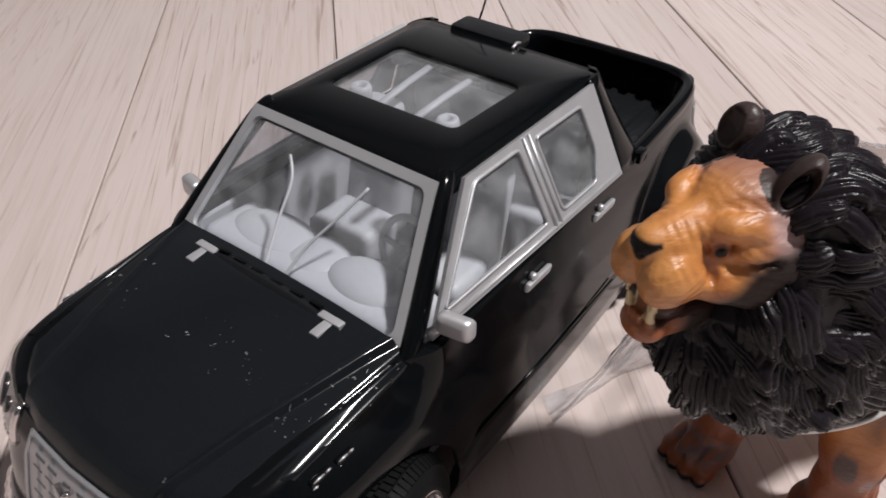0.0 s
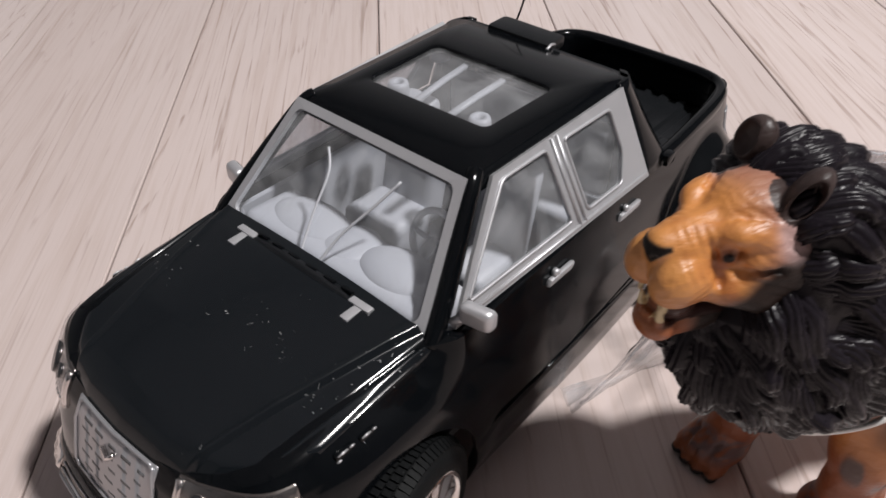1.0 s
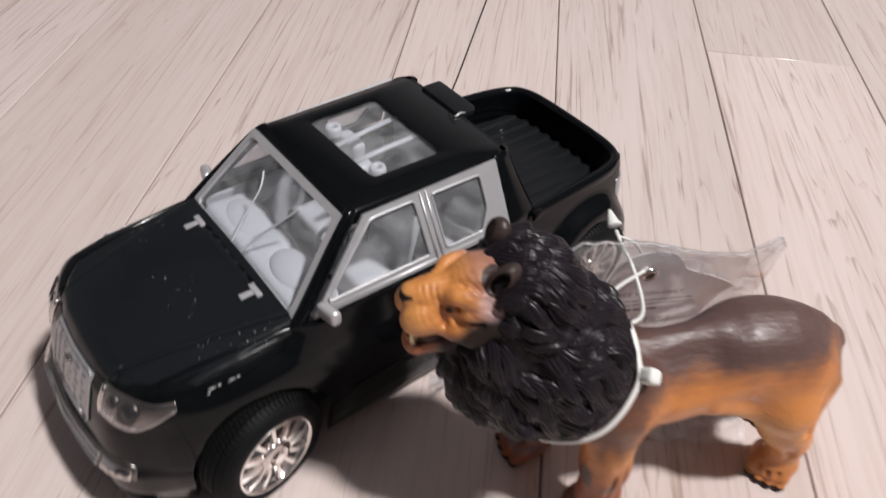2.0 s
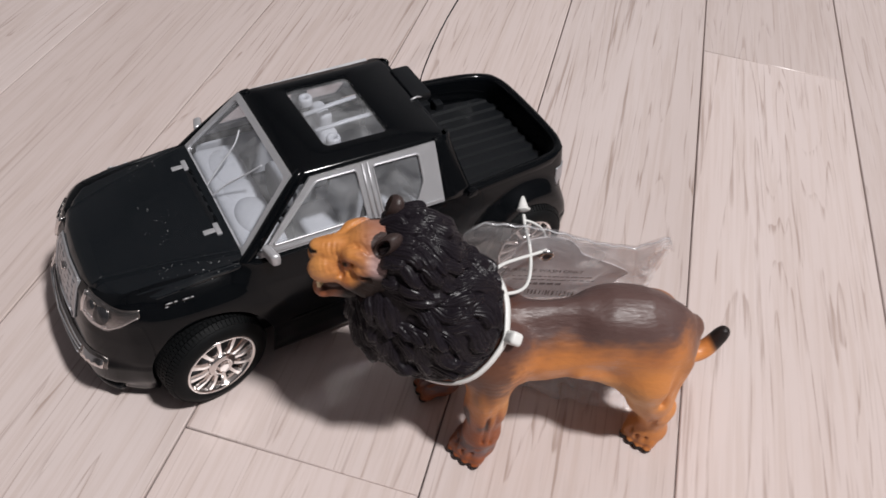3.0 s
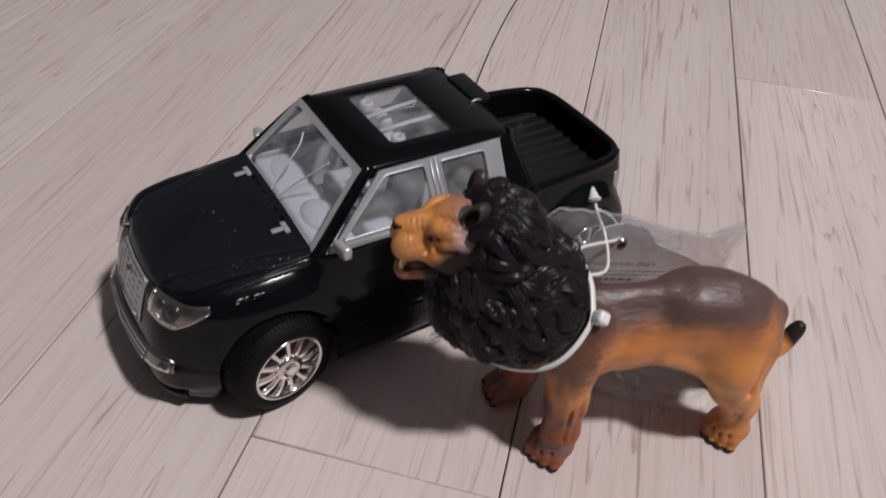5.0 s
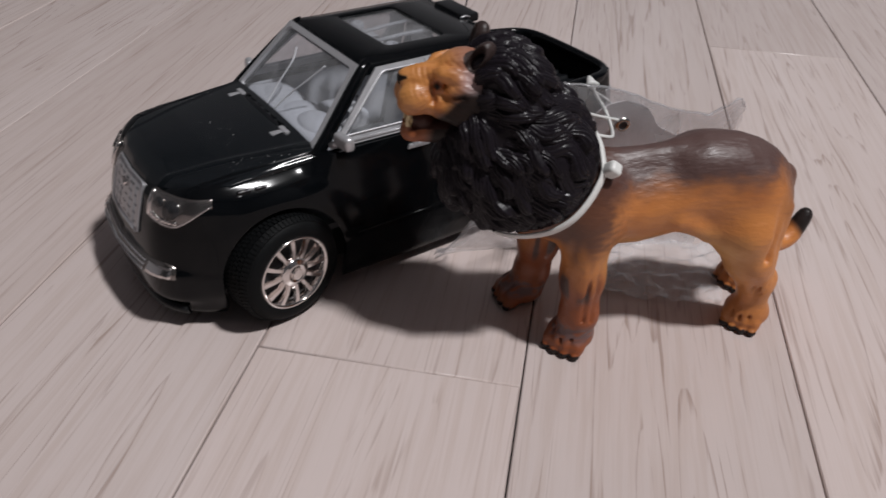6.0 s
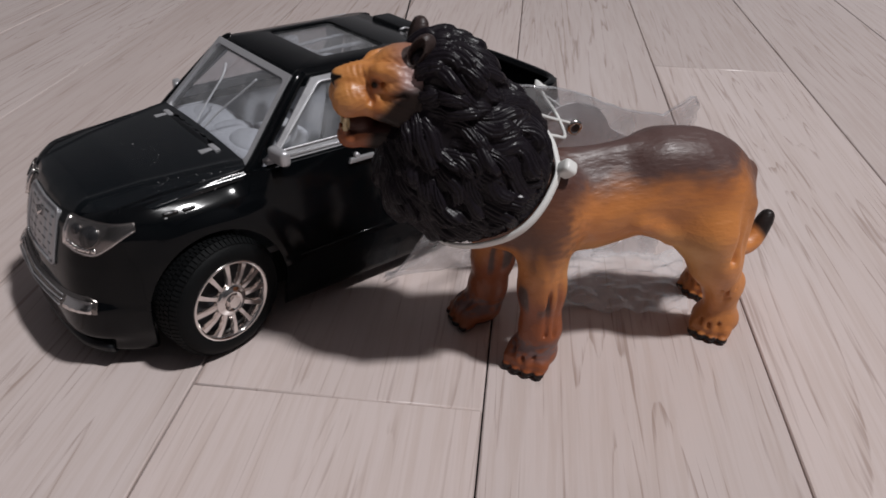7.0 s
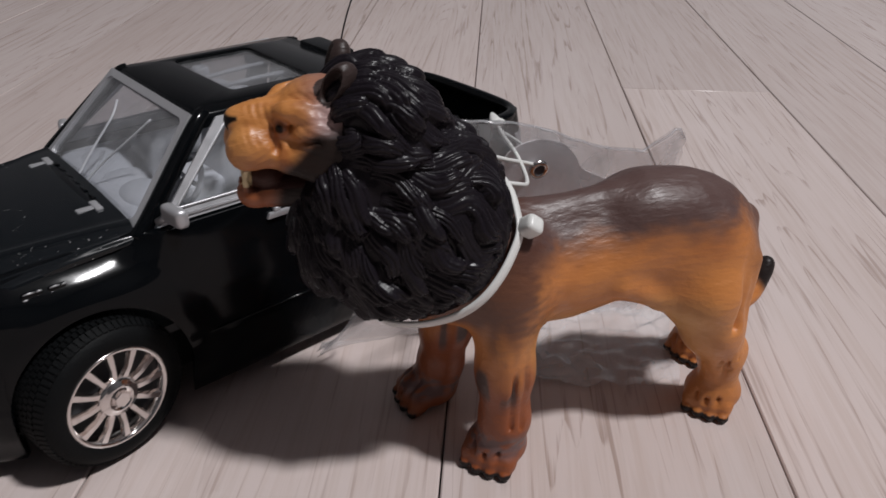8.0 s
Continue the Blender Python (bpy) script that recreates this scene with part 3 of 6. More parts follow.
def build_bed():
    # ribbed floor of the load bed
    rows = []
    for i in range(81):
        y = -26.5 + 53 * i / 80
        z = 36.4 + (0.9 if math.sin(y * 2 * math.pi / 5.2) > 0.1 else 0.0)
        rows.append([mm((u, y, z)) for u in (78, 90, 105, 123)])
    part("bed_floor", sharp(grid_mesh("bed_floor", rows, MATT, thick=lambda p: (p[0], p[1], p[2] - 1.2 * MM)), 30), truck, "matt black ribbed load bed floor")
    # one rounded rim that runs along both sides and over the tailgate, with the bed's inner wall below it
    half = [(79, 30.4), (90, 29.9), (102, 29.0), (112, 28.0), (119, 26.4), (123.6, 23.4), (126.0, 18.5), (126.8, 11), (127.0, 0)]
    line = smooth_curve([(u, -y, 0) for u, y in half] + [(u, y, 0) for u, y in reversed(half[:-1])], 8)
    rows, profile = [], ((0.0, 44.0), (-0.35, 46.2), (0.3, 47.2), (1.3, 47.5), (2.4, 47.2), (2.9, 46.2), (3.2, 42), (3.6, 35))
    for i, p in enumerate(line):
        d = (line[min(i + 1, len(line) - 1)] - line[max(i - 1, 0)]).normalized()
        inward = Vector((-d.y, d.x, 0))
        if inward.dot(Vector((95, 0, 0)) - p) < 0:
            inward = -inward
        rows.append([mm((p.x + inward.x * q, p.y + inward.y * q, z - 0.5 * ease(p.x, 100, 127))) for q, z in profile])
    part("bed_rim", sharp(grid_mesh("bed_rim", rows, PAINT), 60), truck, "glossy black rounded rim and inner wall of the load bed")
    # tailgate below the rim
    rows = []
    for y in np.linspace(-23.0, 23.0, 33):
        u = 126.9 - 2.6 * (abs(y) / 23.0) ** 4
        rows.append([mm((u - 1.6, y, 13.0)), mm((u, y, 16.0)), mm((u + 0.2, y, 30)), mm((u - 0.2, y, 38)), mm((u - 0.4, y, 45.8))])
    part("tailgate", sharp(grid_mesh("tailgate", rows, PAINT, thick=lambda p: (p[0] - 1.4 * MM, p[1], p[2])), 50), truck, "glossy black closed tailgate")
    part("bed_front_wall", box_mesh("bed_front_wall", mm((77.5, -29, 32)), mm((79.5, 29, 46.8)), MATT, 0.5 * MM), truck)
    for sign in (-1, 1):
        part("wheel_well", box_mesh("wheel_well", mm((79.4, sign * 24.6 - 2.6, 36)), mm((96.5, sign * 24.6 + 2.6, 41.6)), MATT, 0.7 * MM, 2), truck, "raised wheel well in the load bed")
        part("bed_block", box_mesh("bed_block", mm((99.0, sign * 24.0 - 1.8, 36)), mm((102.4, sign * 24.0 + 1.8, 40.0)), MATT, 0.5 * MM, 2), truck)
        # short notched step where the side meets the cab
        part("bed_step", box_mesh("bed_step", mm((80.6, sign * 30.2 - 1.2, 44.6)), mm((84.0, sign * 30.2 + 1.2, 47.3)), PAINT, 0.5 * MM, 2), truck)
        cols = [c for c in PLAN if c[1] * sign > 0 and 120.6 < c[0] < 126.6]
        rows = [[mm(skin(c, z, 0.3)) for z in (33.8, 34.6, 37.0, 39.4, 40.2)] for c in cols]
        part("tail_light", grid_mesh("tail_light", rows, GRILLE, thick=lambda p: (p[0] - 0.8 * MM, p[1] * 0.97, p[2])), truck, "silvery moulded tail light round the rear corner")
    part("rear_bumper", box_mesh("rear_bumper", mm((118, -26.8, 9.5)), mm((129.4, 26.8, 15.5)), MATT, 2.4 * MM, 3), truck, "black rear bumper")


build_bed()


def build_wheel(u, sign, steer=0.0):
    wheel = new("wheel")
    wheel.parent = truck
    wheel.matrix_local = pose(u * MM, sign * (33.0 if u < 50 else 30.0) * MM, HUB_Z * MM, 0, 0, steer + (0 if sign < 0 else 180))
    # axle along -y = outwards; tyre about 14 wide
    n = 76
    prof = [(11.0, 6.5), (13.0, 7.0), (14.9, 6.4), (15.9, 5.4), (16.3, 4.0), (16.35, 0), (16.3, -4.0), (15.9, -5.4), (15.0, -6.5), (13.6, -7.1), (12.2, -7.2), (11.4, -6.9), (11.2, -5.5)]
    tyre = part("tyre", lathe_mesh("tyre", [(r * MM, a * MM) for r, a in prof], RUBBER, 64), wheel, "black rubber tyre with block tread")
    # tread blocks joined into the tyre's surface
    verts, faces = [], []
    for k in range(n):
        for a0, a1, off in ((-5.9, -4.0, 0.0), (-3.6, -1.95, 0.5), (-1.7, -0.15, 0.0), (0.15, 1.7, 0.5), (1.95, 3.6, 0.0), (4.0, 5.9, 0.5)):
            t0, t1 = 2 * math.pi * (k + off + 0.08) / n, 2 * math.pi * (k + off + 0.84) / n
            base = len(verts)
            for rr, tt in ((15.2, 0), (16.8, 1)):
                drop = 0.9 if abs(a0) > 5.5 or abs(a1) > 5.5 else 0.0
                for a, t in ((a0, t0), (a1, t0), (a1, t1), (a0, t1)):
                    r = rr - (drop if abs(a) > 5.5 else 0) * tt
                    verts.append((r * MM * math.cos(t), a * MM, r * MM * math.sin(t)))
            faces += [tuple(base + q for q in f) for f in ((4, 5, 6, 7), (0, 1, 5, 4), (1, 2, 6, 5), (2, 3, 7, 6), (3, 0, 4, 7))]
    part("tread", from_lists("tread", verts, faces, RUBBER, smooth=False), tyre)
    rim = part("rim", lathe_mesh("rim", [(r * MM, a * MM) for r, a in [(9.9, -4.0), (10.5, -6.7), (11.0, -7.2), (11.5, -7.0), (11.5, -6.0), (11.1, 6.0)]], CHROME, 64), wheel, "chrome-plated multi-spoke rim")
    part("rim_back", lathe_mesh("rim_back", [(0.01 * MM, -2.5 * MM), (10.2 * MM, -2.0 * MM), (10.6 * MM, -4.0 * MM)], DARKGREY, 48), rim)
    verts, faces = [], []
    for k in range(12):
        t = 2 * math.pi * k / 12
        c, s = math.cos(t), math.sin(t)
        base = len(verts)
        for r, w, a in ((3.4, 1.0, -6.3), (6.8, 0.75, -6.9), (10.7, 1.15, -6.5)):
            for dw, da in ((-w, 0.9), (-w * 0.6, -0.1), (w * 0.6, -0.1), (w, 0.9)):
                verts.append(((r * c - dw * s) * MM, (a + da) * MM, (r * s + dw * c) * MM))
        for seg in range(2):
            for q in range(3):
                i = base + seg * 4 + q
                faces.append((i, i + 1, i + 5, i + 4))
    part("spokes", sharp(from_lists("spokes", verts, faces, CHROME), 30), rim)
    part("hub_cap", lathe_mesh("hub_cap", [(r * MM, a * MM) for r, a in [(0.01, -7.0), (2.3, -7.0), (2.5, -7.5), (2.9, -7.6), (3.3, -7.2), (3.9, -7.1), (4.5, -6.6), (4.7, -5.4)]], CHROME, 40), rim)
    # hexagonal nut in the middle
    bm = bmesh.new()
    bmesh.ops.create_cone(bm, cap_ends=True, segments=6, radius1=2.0 * MM, radius2=1.7 * MM, depth=1.2 * MM, matrix=Matrix.Translation((0, -7.5 * MM, 0)) @ Matrix.Rotation(radians(90), 4, "X"))
    me = bpy.data.meshes.new("hub_nut")
    bm.to_mesh(me)
    bm.free()
    me.materials.append(CHROME)
    part("hub_nut", me, rim)


for u, sign, steer in ((HUB_F - 1.0, -1, 11.0), (HUB_F - 1.0, 1, 11.0), (HUB_R, -1, 0), (HUB_R, 1, 0)):
    build_wheel(u, sign, steer)


def build_front():
    # grille that lies in the skin of the nose: a plate with a thin rim and rows of small dark slots
    def on_nose(y, z, q=0.0):
        return mm(skin(nose_column(y), z, q))

    ys = np.linspace(-11.6, 11.6, 33)
    rows = [[on_nose(y, z, 0.25) for y in ys] for z in np.linspace(26.5, 40.4, 12)]
    g = part("grille", grid_mesh("grille", rows, GRILLE, thick=lambda p: (p[0] + 0.8 * MM, p[1], p[2])), truck, "silver grille with rows of small dark slots")
    for row in range(5):
        for col in range(5):
            y0, z0 = -9.8 + col * 4.0 + (0.9 if row % 2 else 0), 28.3 + row * 2.4
            pts = [[on_nose(y0 + 2.4 * k / 3, z0 + 0.5 * j, 0.27) for k in range(4)] for j in (0, 1)]
            part("grille_slot", grid_mesh("grille_slot", pts, SLOT, thick=lambda p: (p[0] + 0.2 * MM, p[1], p[2])), g)
    ring = [on_nose(y, z, 0.4) for y, z in rounded([(-11.6, 26.5), (11.6, 26.5), (11.6, 40.4), (-11.6, 40.4)], 1.4, 6)]
    ring = [p for k, p in enumerate(ring) if (Vector(p) - Vector(ring[k - 1])).length > 1e-6]
    loop = []
    for k, p in enumerate(ring):
        e = Vector(ring[(k + 1) % len(ring)])
        loop += [Vector(p).lerp(e, q / 4) for q in range(4)]
    loop = [Vector(on_nose(p.y / MM - 0.075 * max(0, p.z / MM - 46), p.z / MM, 0.4)) for p in loop]
    loop = [p for k, p in enumerate(loop) if (p - loop[k - 1]).length > 1e-6]
    part("grille_rim", tube_mesh("grille_rim", loop, 0.32 * MM, GRILLE, 6, ring=True, up=(1, 0.1, 0.1)), g, "thin silver grille surround")
    part("grille_badge", tube_mesh("grille_badge", [on_nose(y, z, 0.7) for y, z in ((-1.9, 37.6), (0, 35.8), (1.9, 37.6))], 0.5 * MM, CHROME, 6), g, "small chrome badge")
    # dull silver strip across the bumper, widening to its ends
    rows = []
    for y in np.linspace(-26.8, 26.8, 53):
        low = 17.4 + 0.8 * (abs(y) / 26.8)
        high = low + 3.9 + 0.5 * ease(abs(y), 10, 21) - 1.0 * ease(abs(y), 25.0, 26.8)
        rows.append([on_nose(y, low, 0.1), on_nose(y, low + 0.3, 0.5), on_nose(y, (low + high) / 2, 0.6), on_nose(y, high - 0.3, 0.5), on_nose(y, high, 0.05)])
    strip = part("bumper_strip", grid_mesh("bumper_strip", rows, LAMPSILVER, thick=lambda p: (p[0] + 1.2 * MM, p[1] * 0.98, p[2])), truck, "dull silver strip along the front bumper")
    for k in range(3):
        line = [on_nose(y, 18.5 + 1.1 * k + 0.7 * abs(y) / 26.8, 0.75) for y in np.linspace(-18, 18, 37)]
        part("strip_ridge", tube_mesh("strip_ridge", line, 0.2 * MM, GRILLE, 6), strip)
        # dark line laid between ridges in place of groove shade
        line = [on_nose(y, 17.95 + 1.1 * k + 0.7 * abs(y) / 26.8, 0.62) for y in np.linspace(-18, 18, 37)]
        part("groove_shade", tube_mesh("groove_shade", line, 0.13 * MM, SLOT, 6), strip, "dark line standing in for groove shade between ridges")
    for sign in (-1, 1):
        rows = [[on_nose(sign * y, 18.5 + 0.03 * (y - 19) + (3.0 - 0.05 * (y - 19)) * t, 0.65 + (0.55 if j % 2 else 0.0) * (1 - abs(2 * t - 1))) for t in (0, 0.25, 0.5, 0.75, 1)] for j, y in enumerate(np.linspace(18.6, 26.0, 9))]
        part("strip_end", grid_mesh("strip_end", rows, CHROME, thick=lambda p: (p[0] + 0.5 * MM, p[1] * 0.99, p[2])), strip, "bright faceted end piece")
    rows = []
    for y in np.linspace(-27.5, 27.5, 45):
        rows.append([on_nose(y, 5.0, -1.0), on_nose(y, 4.4, 0.9), on_nose(y, 6.2, 1.6), on_nose(y, 7.6, 1.2), on_nose(y, 8.2, -0.6)])
    part("front_skirt", grid_mesh("front_skirt", rows, MATT, thick=lambda p: (p[0] + 1.2 * MM, p[1] * 0.97, p[2])), truck, "black front skirt under the bumper")
    half = body_line()
    for sign in (-1, 1):
        # headlight: a dark bowl that wraps the corner, chrome pieces in it, and a clear lens over it
        cols = [c for c in PLAN if c[1] * sign > 16.4 and c[0] < -27.2]
        cols.sort(key=lambda c: c[0])

        def at(f, t, q):
            c = cols[min(int(round(f * (len(cols) - 1))), len(cols) - 1)]
            hi = 41.4 + 0.3 * f
            lo = 34.2 - 1.0 * ease(f, 0.0, 0.3) + 6.6 * ease(f, 0.45, 1.0)
            return mm(skin(c, lo + (hi - lo) * t, q))

        steps = np.linspace(0, 1, 22)
        hl = part("headlight", grid_mesh("headlight", [[at(f, t, 0.12) for t in np.linspace(0, 1, 7)] for f in steps], LAMPSILVER, thick=lambda p: (p[0] + 0.5 * MM, p[1] * 0.985, p[2])), truck, "silvered headlight bowl with dark bulb recesses under a clear lens")
        lens = part("lens", grid_mesh("lens", [[at(f, t, 0.4 + 0.35 * math.sin(math.pi * t)) for t in np.linspace(0, 1, 7)] for f in steps], LENS), hl, "clear headlight lens")
        lens.visible_shadow = False
        for nm, line, r in (("chrome_edge", [(f, 0.04) for f in np.linspace(0.02, 0.98, 16)], 0.24), ("chrome_edge", [(0.03, t) for t in np.linspace(0.05, 0.95, 6)], 0.75)):
            part(nm, tube_mesh(nm, [at(f, t, 0.08) for f, t in line], r * MM, CHROME, 8), hl)
        for f in np.linspace(0.08, 0.5, 7):
            bm = bmesh.new()
            bmesh.ops.create_icosphere(bm, subdivisions=2, radius=0.75 * MM, matrix=Matrix.Translation(at(f, 0.17, 0.1)))
            me = bpy.data.meshes.new("lamp_bead")
            bm.to_mesh(me)
            bm.free()
            me.materials.append(CHROME)
            me.polygons.foreach_set("use_smooth", [True] * len(me.polygons))
            part("lamp_bead", me, hl, "small bright bead in the headlight")
        for f0, t0, size in ((0.22, 0.70, 1.4), (0.47, 0.60, 2.7)):
            c0, e1, e2 = Vector(at(f0, t0, 0.3)), Vector(at(f0 + 0.11, t0, 0.3)), Vector(at(f0, t0 + 0.25, 0.3))
            ax, ay = (e1 - c0).normalized(), (e2 - c0).normalized()
            bowl = [c0 + size * MM * (math.cos(k) * ax + math.sin(k) * ay) for k in (2 * math.pi * q / 20 for q in range(20))]
            deep = [p - 0.5 * MM * ax.cross(ay) * sign for p in bowl]
            part("bulb_bowl", from_lists("bulb_bowl", bowl + deep, [tuple(range(20)), tuple(range(20, 40))] + [(k, (k + 1) % 20, 20 + (k + 1) % 20, 20 + k) for k in range(20)], BULBDARK), hl, "dark round bulb recess")
            part("bowl_ring", tube_mesh("bowl_ring", bowl, 0.22 * MM, LAMPSILVER, 8, ring=True, up=ax.cross(ay)), hl, "thin silver ring round the recess")
        # two raised marker lamps on the fender
        for u0, w in ((-19.5, 4.0), (-14.6, 3.6)):
            y = min(half, key=lambda p: abs(p.x - u0 - 2)).y - tuck(u0, 41.8) - 0.1
            part("fender_vent", box_mesh("fender_vent", mm((u0, sign * y - 0.6, 41.0)), mm((u0 + w, sign * y + 0.6, 42.4)), PAINT, 0.5 * MM), truck, "raised fender vent with worn bright edge")
            for a, b, z in ((0.1, 0.62, 42.35), (0.7, 0.95, 42.3), (0.02, 0.3, 41.1), (0.5, 0.98, 41.1)):
                part("worn_edge", tube_mesh("worn_edge", [mm((u0 + a * w, sign * (y + 0.55), z)), mm((u0 + (a + b) / 2 * w, sign * (y + 0.6), z + 0.1)), mm((u0 + b * w, sign * (y + 0.55), z))], [0.1 * MM, 0.22 * MM, 0.12 * MM], SILVER, 6), truck)
        # door handles
        for u0, z0, w in ((33.2, 43.2, 34.6), (60.0, 42.8, 33.6)):
            ob = part("door_handle", box_mesh("door_handle", mm((u0, sign * (w - 1.5) - 0.6, z0 - 0.9)), mm((u0 + 7.8, sign * (w - 1.5) + 0.6, z0 + 0.6)), SILVER, 0.5 * MM, 2, shape=lambda x, y, z: (x + 0.5 * (z - 0.0428), y, z)), truck, "silver door handle")
            part("lock_button", tube_mesh("lock_button", [mm((u0 + 2.6, sign * (w - 2.2), z0 + 1.0)), mm((u0 + 2.6, sign * (w - 1.1), z0 + 1.0))], 0.85 * MM, SILVER, 10), ob)
        # wing mirror
        my = 33.4 if sign < 0 else 31.0
        mir = part("wing_mirror", box_mesh("wing_mirror", mm((10.8, sign * my - 2.9, 47.9)), mm((13.6, sign * my + 2.7, 52.2)), SILVER, 1.35 * MM, 4, shape=lambda x, y, z: (x + 0.25 * (abs(y) - 0.0338), y, z - 0.1 * (abs(y) - 0.034))), truck, "silver wing mirror")
        part("mirror_stalk", tube_mesh("mirror_stalk", [mm((9.6, sign * 29.4, 47.8)), mm((12.2, sign * 31.6, 49.6))], 0.9 * MM, SILVER, 8), mir)
        part("mirror_face", box_mesh("mirror_face", mm((13.35, sign * my - 1.9, 48.6)), mm((13.75, sign * my + 1.9, 51.5)), CHROME, 0.15 * MM, 1, shape=lambda x, y, z: (x + 0.25 * (abs(y) - 0.0338), y, z - 0.1 * (abs(y) - 0.034))), mir, "mirror glass")
        # worn door crease
        part("side_moulding", tube_mesh("side_moulding", [mm((14.0, sign * 35.1, 20.4)), mm((70.0, sign * 33.9, 20.4))], 0.3 * MM, PAINT, 6), truck)
    # cowl strip and the two wiper stops
    rows = []
    for i in range(25):
        s = -25.5 + 51 * i / 24
        x = 2.6 - 1.2 * (1 - (s / 28.0) ** 2)
        d = (abs(s) / 25.5) ** 2
        rows.append([mm((x - 0.6, s, 48.4 - 2.6 * d)), mm((x - 0.2, s, 49.6 - 2.8 * d)), mm((x + 1.4, s, 49.4 - 3.0 * d)), mm((x + 2.4, s, 46.6 - 1.6 * d))])
    part("cowl", grid_mesh("cowl", rows, MATT, thick=lambda p: (p[0], p[1], p[2] - 0.6 * MM)), truck, "black cowl strip below the windscreen")
    for s in (-15.5, 15.5):
        stop = part("wiper_stop", box_mesh("wiper_stop", mm((-2.2, s - 0.95, 47.9)), mm((2.6, s + 0.95, 48.75)), SILVER, 0.3 * MM), truck, "small silver T-shaped tab on the cowl")
        part("tab_bar", box_mesh("tab_bar", mm((1.3, s - 2.5, 48.2)), mm((2.9, s + 2.5, 49.05)), SILVER, 0.3 * MM), stop)
    # raised blocks along the cowl's edge
    for s in (-11.5, -7.0, -2.2, 2.6, 7.2, 11.6):
        x = 2.6 - 1.2 * (1 - (s / 28.0) ** 2)
        part("cowl_slot", box_mesh("cowl_slot", mm((x + 0.9, s - 1.4, 48.9)), mm((x + 1.7, s + 1.4, 49.5)), PAINT, 0.2 * MM), truck)


build_front()


def build_cabin():
    part("dashboard", box_mesh("dashboard", mm((6.4, -25, 38)), mm((21, 25, 47.2)), GREY, 3.6 * MM, 5, shape=lambda x, y, z: (x, y, z - 0.12 * max(0, x - 0.012))), truck, "pale grey moulded dashboard")
    for s, w, h in ((-12.5, 9.0, 3.0), (12.0, 10.0, 2.0), (0, 6.0, 1.8)):
        dome = [[mm((14.5 + 6.0 * math.sin(a) * math.cos(b), s + w * math.sin(a) * math.sin(b), 46.0 + h * math.cos(a))) for b in np.linspace(0, 2 * math.pi, 25)[:-1]] for a in np.linspace(0.002, math.pi * 0.6, 9)]
        part("dashboard_hump", grid_mesh("dashboard_hump", dome, GREY, closed=True), truck, "rounded moulded hump of the dashboard")
    part("cabin_floor", box_mesh("cabin_floor", mm((4, -32, 22)), mm((76, 32, 24)), DARKGREY), truck)
    for s in (-12, 12):
        seat = part("front_seat", box_mesh("front_seat", mm((29, s - 8, 24)), mm((42, s + 8, 38)), GREY, 2.4 * MM, 3), truck, "pale grey front seat")
        part("backrest", box_mesh("backrest", mm((39.5, s - 7.5, 32)), mm((46, s + 7.5, 55)), GREY, 3.0 * MM, 5, shape=lambda x, y, z: (x + 0.22 * (z - 0.03), y, z)), seat)
        part("headrest", box_mesh("headrest", mm((45.6, s - 4.4, 54)), mm((50.4, s + 4.4, 60.4)), GREY, 2.2 * MM, 5), seat)
    part("rear_bench", box_mesh("rear_bench", mm((57, -24, 24)), mm((71, 24, 39)), GREY, 2.0 * MM, 3), truck, "pale grey rear bench seat")
    part("bench_backrest", box_mesh("bench_backrest", mm((69, -22, 36)), mm((73, 22, 55)), GREY, 1.6 * MM, 3), truck)
    for sign in (-1, 1):
        part("door_lining", box_mesh("door_lining", mm((9, sign * 28.4 - 0.6, 26)), mm((70, sign * 28.4 + 0.6, 45.2)), GREY, 0.5 * MM, 1), truck)
    ring = [mm((25 + 2.4 * math.sin(t), -12 + 5.5 * math.cos(t), 47.5 + 5.0 * math.sin(t))) for t in (2 * math.pi * k / 28 for k in range(28))]
    wheel = part("steering_wheel", tube_mesh("steering_wheel", ring, 0.7 * MM, GREY, 8, ring=True, up=(1, 0, 0)), truck, "grey steering wheel")
    part("steering_column", tube_mesh("steering_column", [mm((25, -12, 47.5)), mm((18, -12, 44))], 1.2 * MM, GREY, 8), wheel)
    part("steering_spoke", tube_mesh("steering_spoke", [mm((25, -17.2, 47.5)), mm((24.6, -12, 47.2)), mm((25, -6.8, 47.5))], 0.6 * MM, GREY, 6), wheel)
    # clear moulding under the roof: two rails and screw bosses that show through the sunroof
    for y0, y1 in ((5.2, 8.0), (-3.6, -2.5)):
        part("roof_rail", tube_mesh("roof_rail", [mm((39.5, y0, 64.2)), mm((50, (y0 + y1) / 2, 64.4)), mm((61.5, y1, 64.2))], 0.9 * MM, GREY, 8, flat=0.6), truck, "pale moulded rail under the roof")
    for x, y in ((43.2, -9.0), (43.2, 13.0), (60.8, 17.0)):
        boss = part("screw_boss", lathe_mesh("screw_boss", [(0.9 * MM, 0), (1.0 * MM, 1.6 * MM), (2.0 * MM, 1.6 * MM), (2.3 * MM, 0.8 * MM), (2.3 * MM, -1.0 * MM)], GREY, 24), truck)
        boss.matrix_local = pose(x * MM, (y + 1.4) * MM, 63.2 * MM, 90, 0, 0)
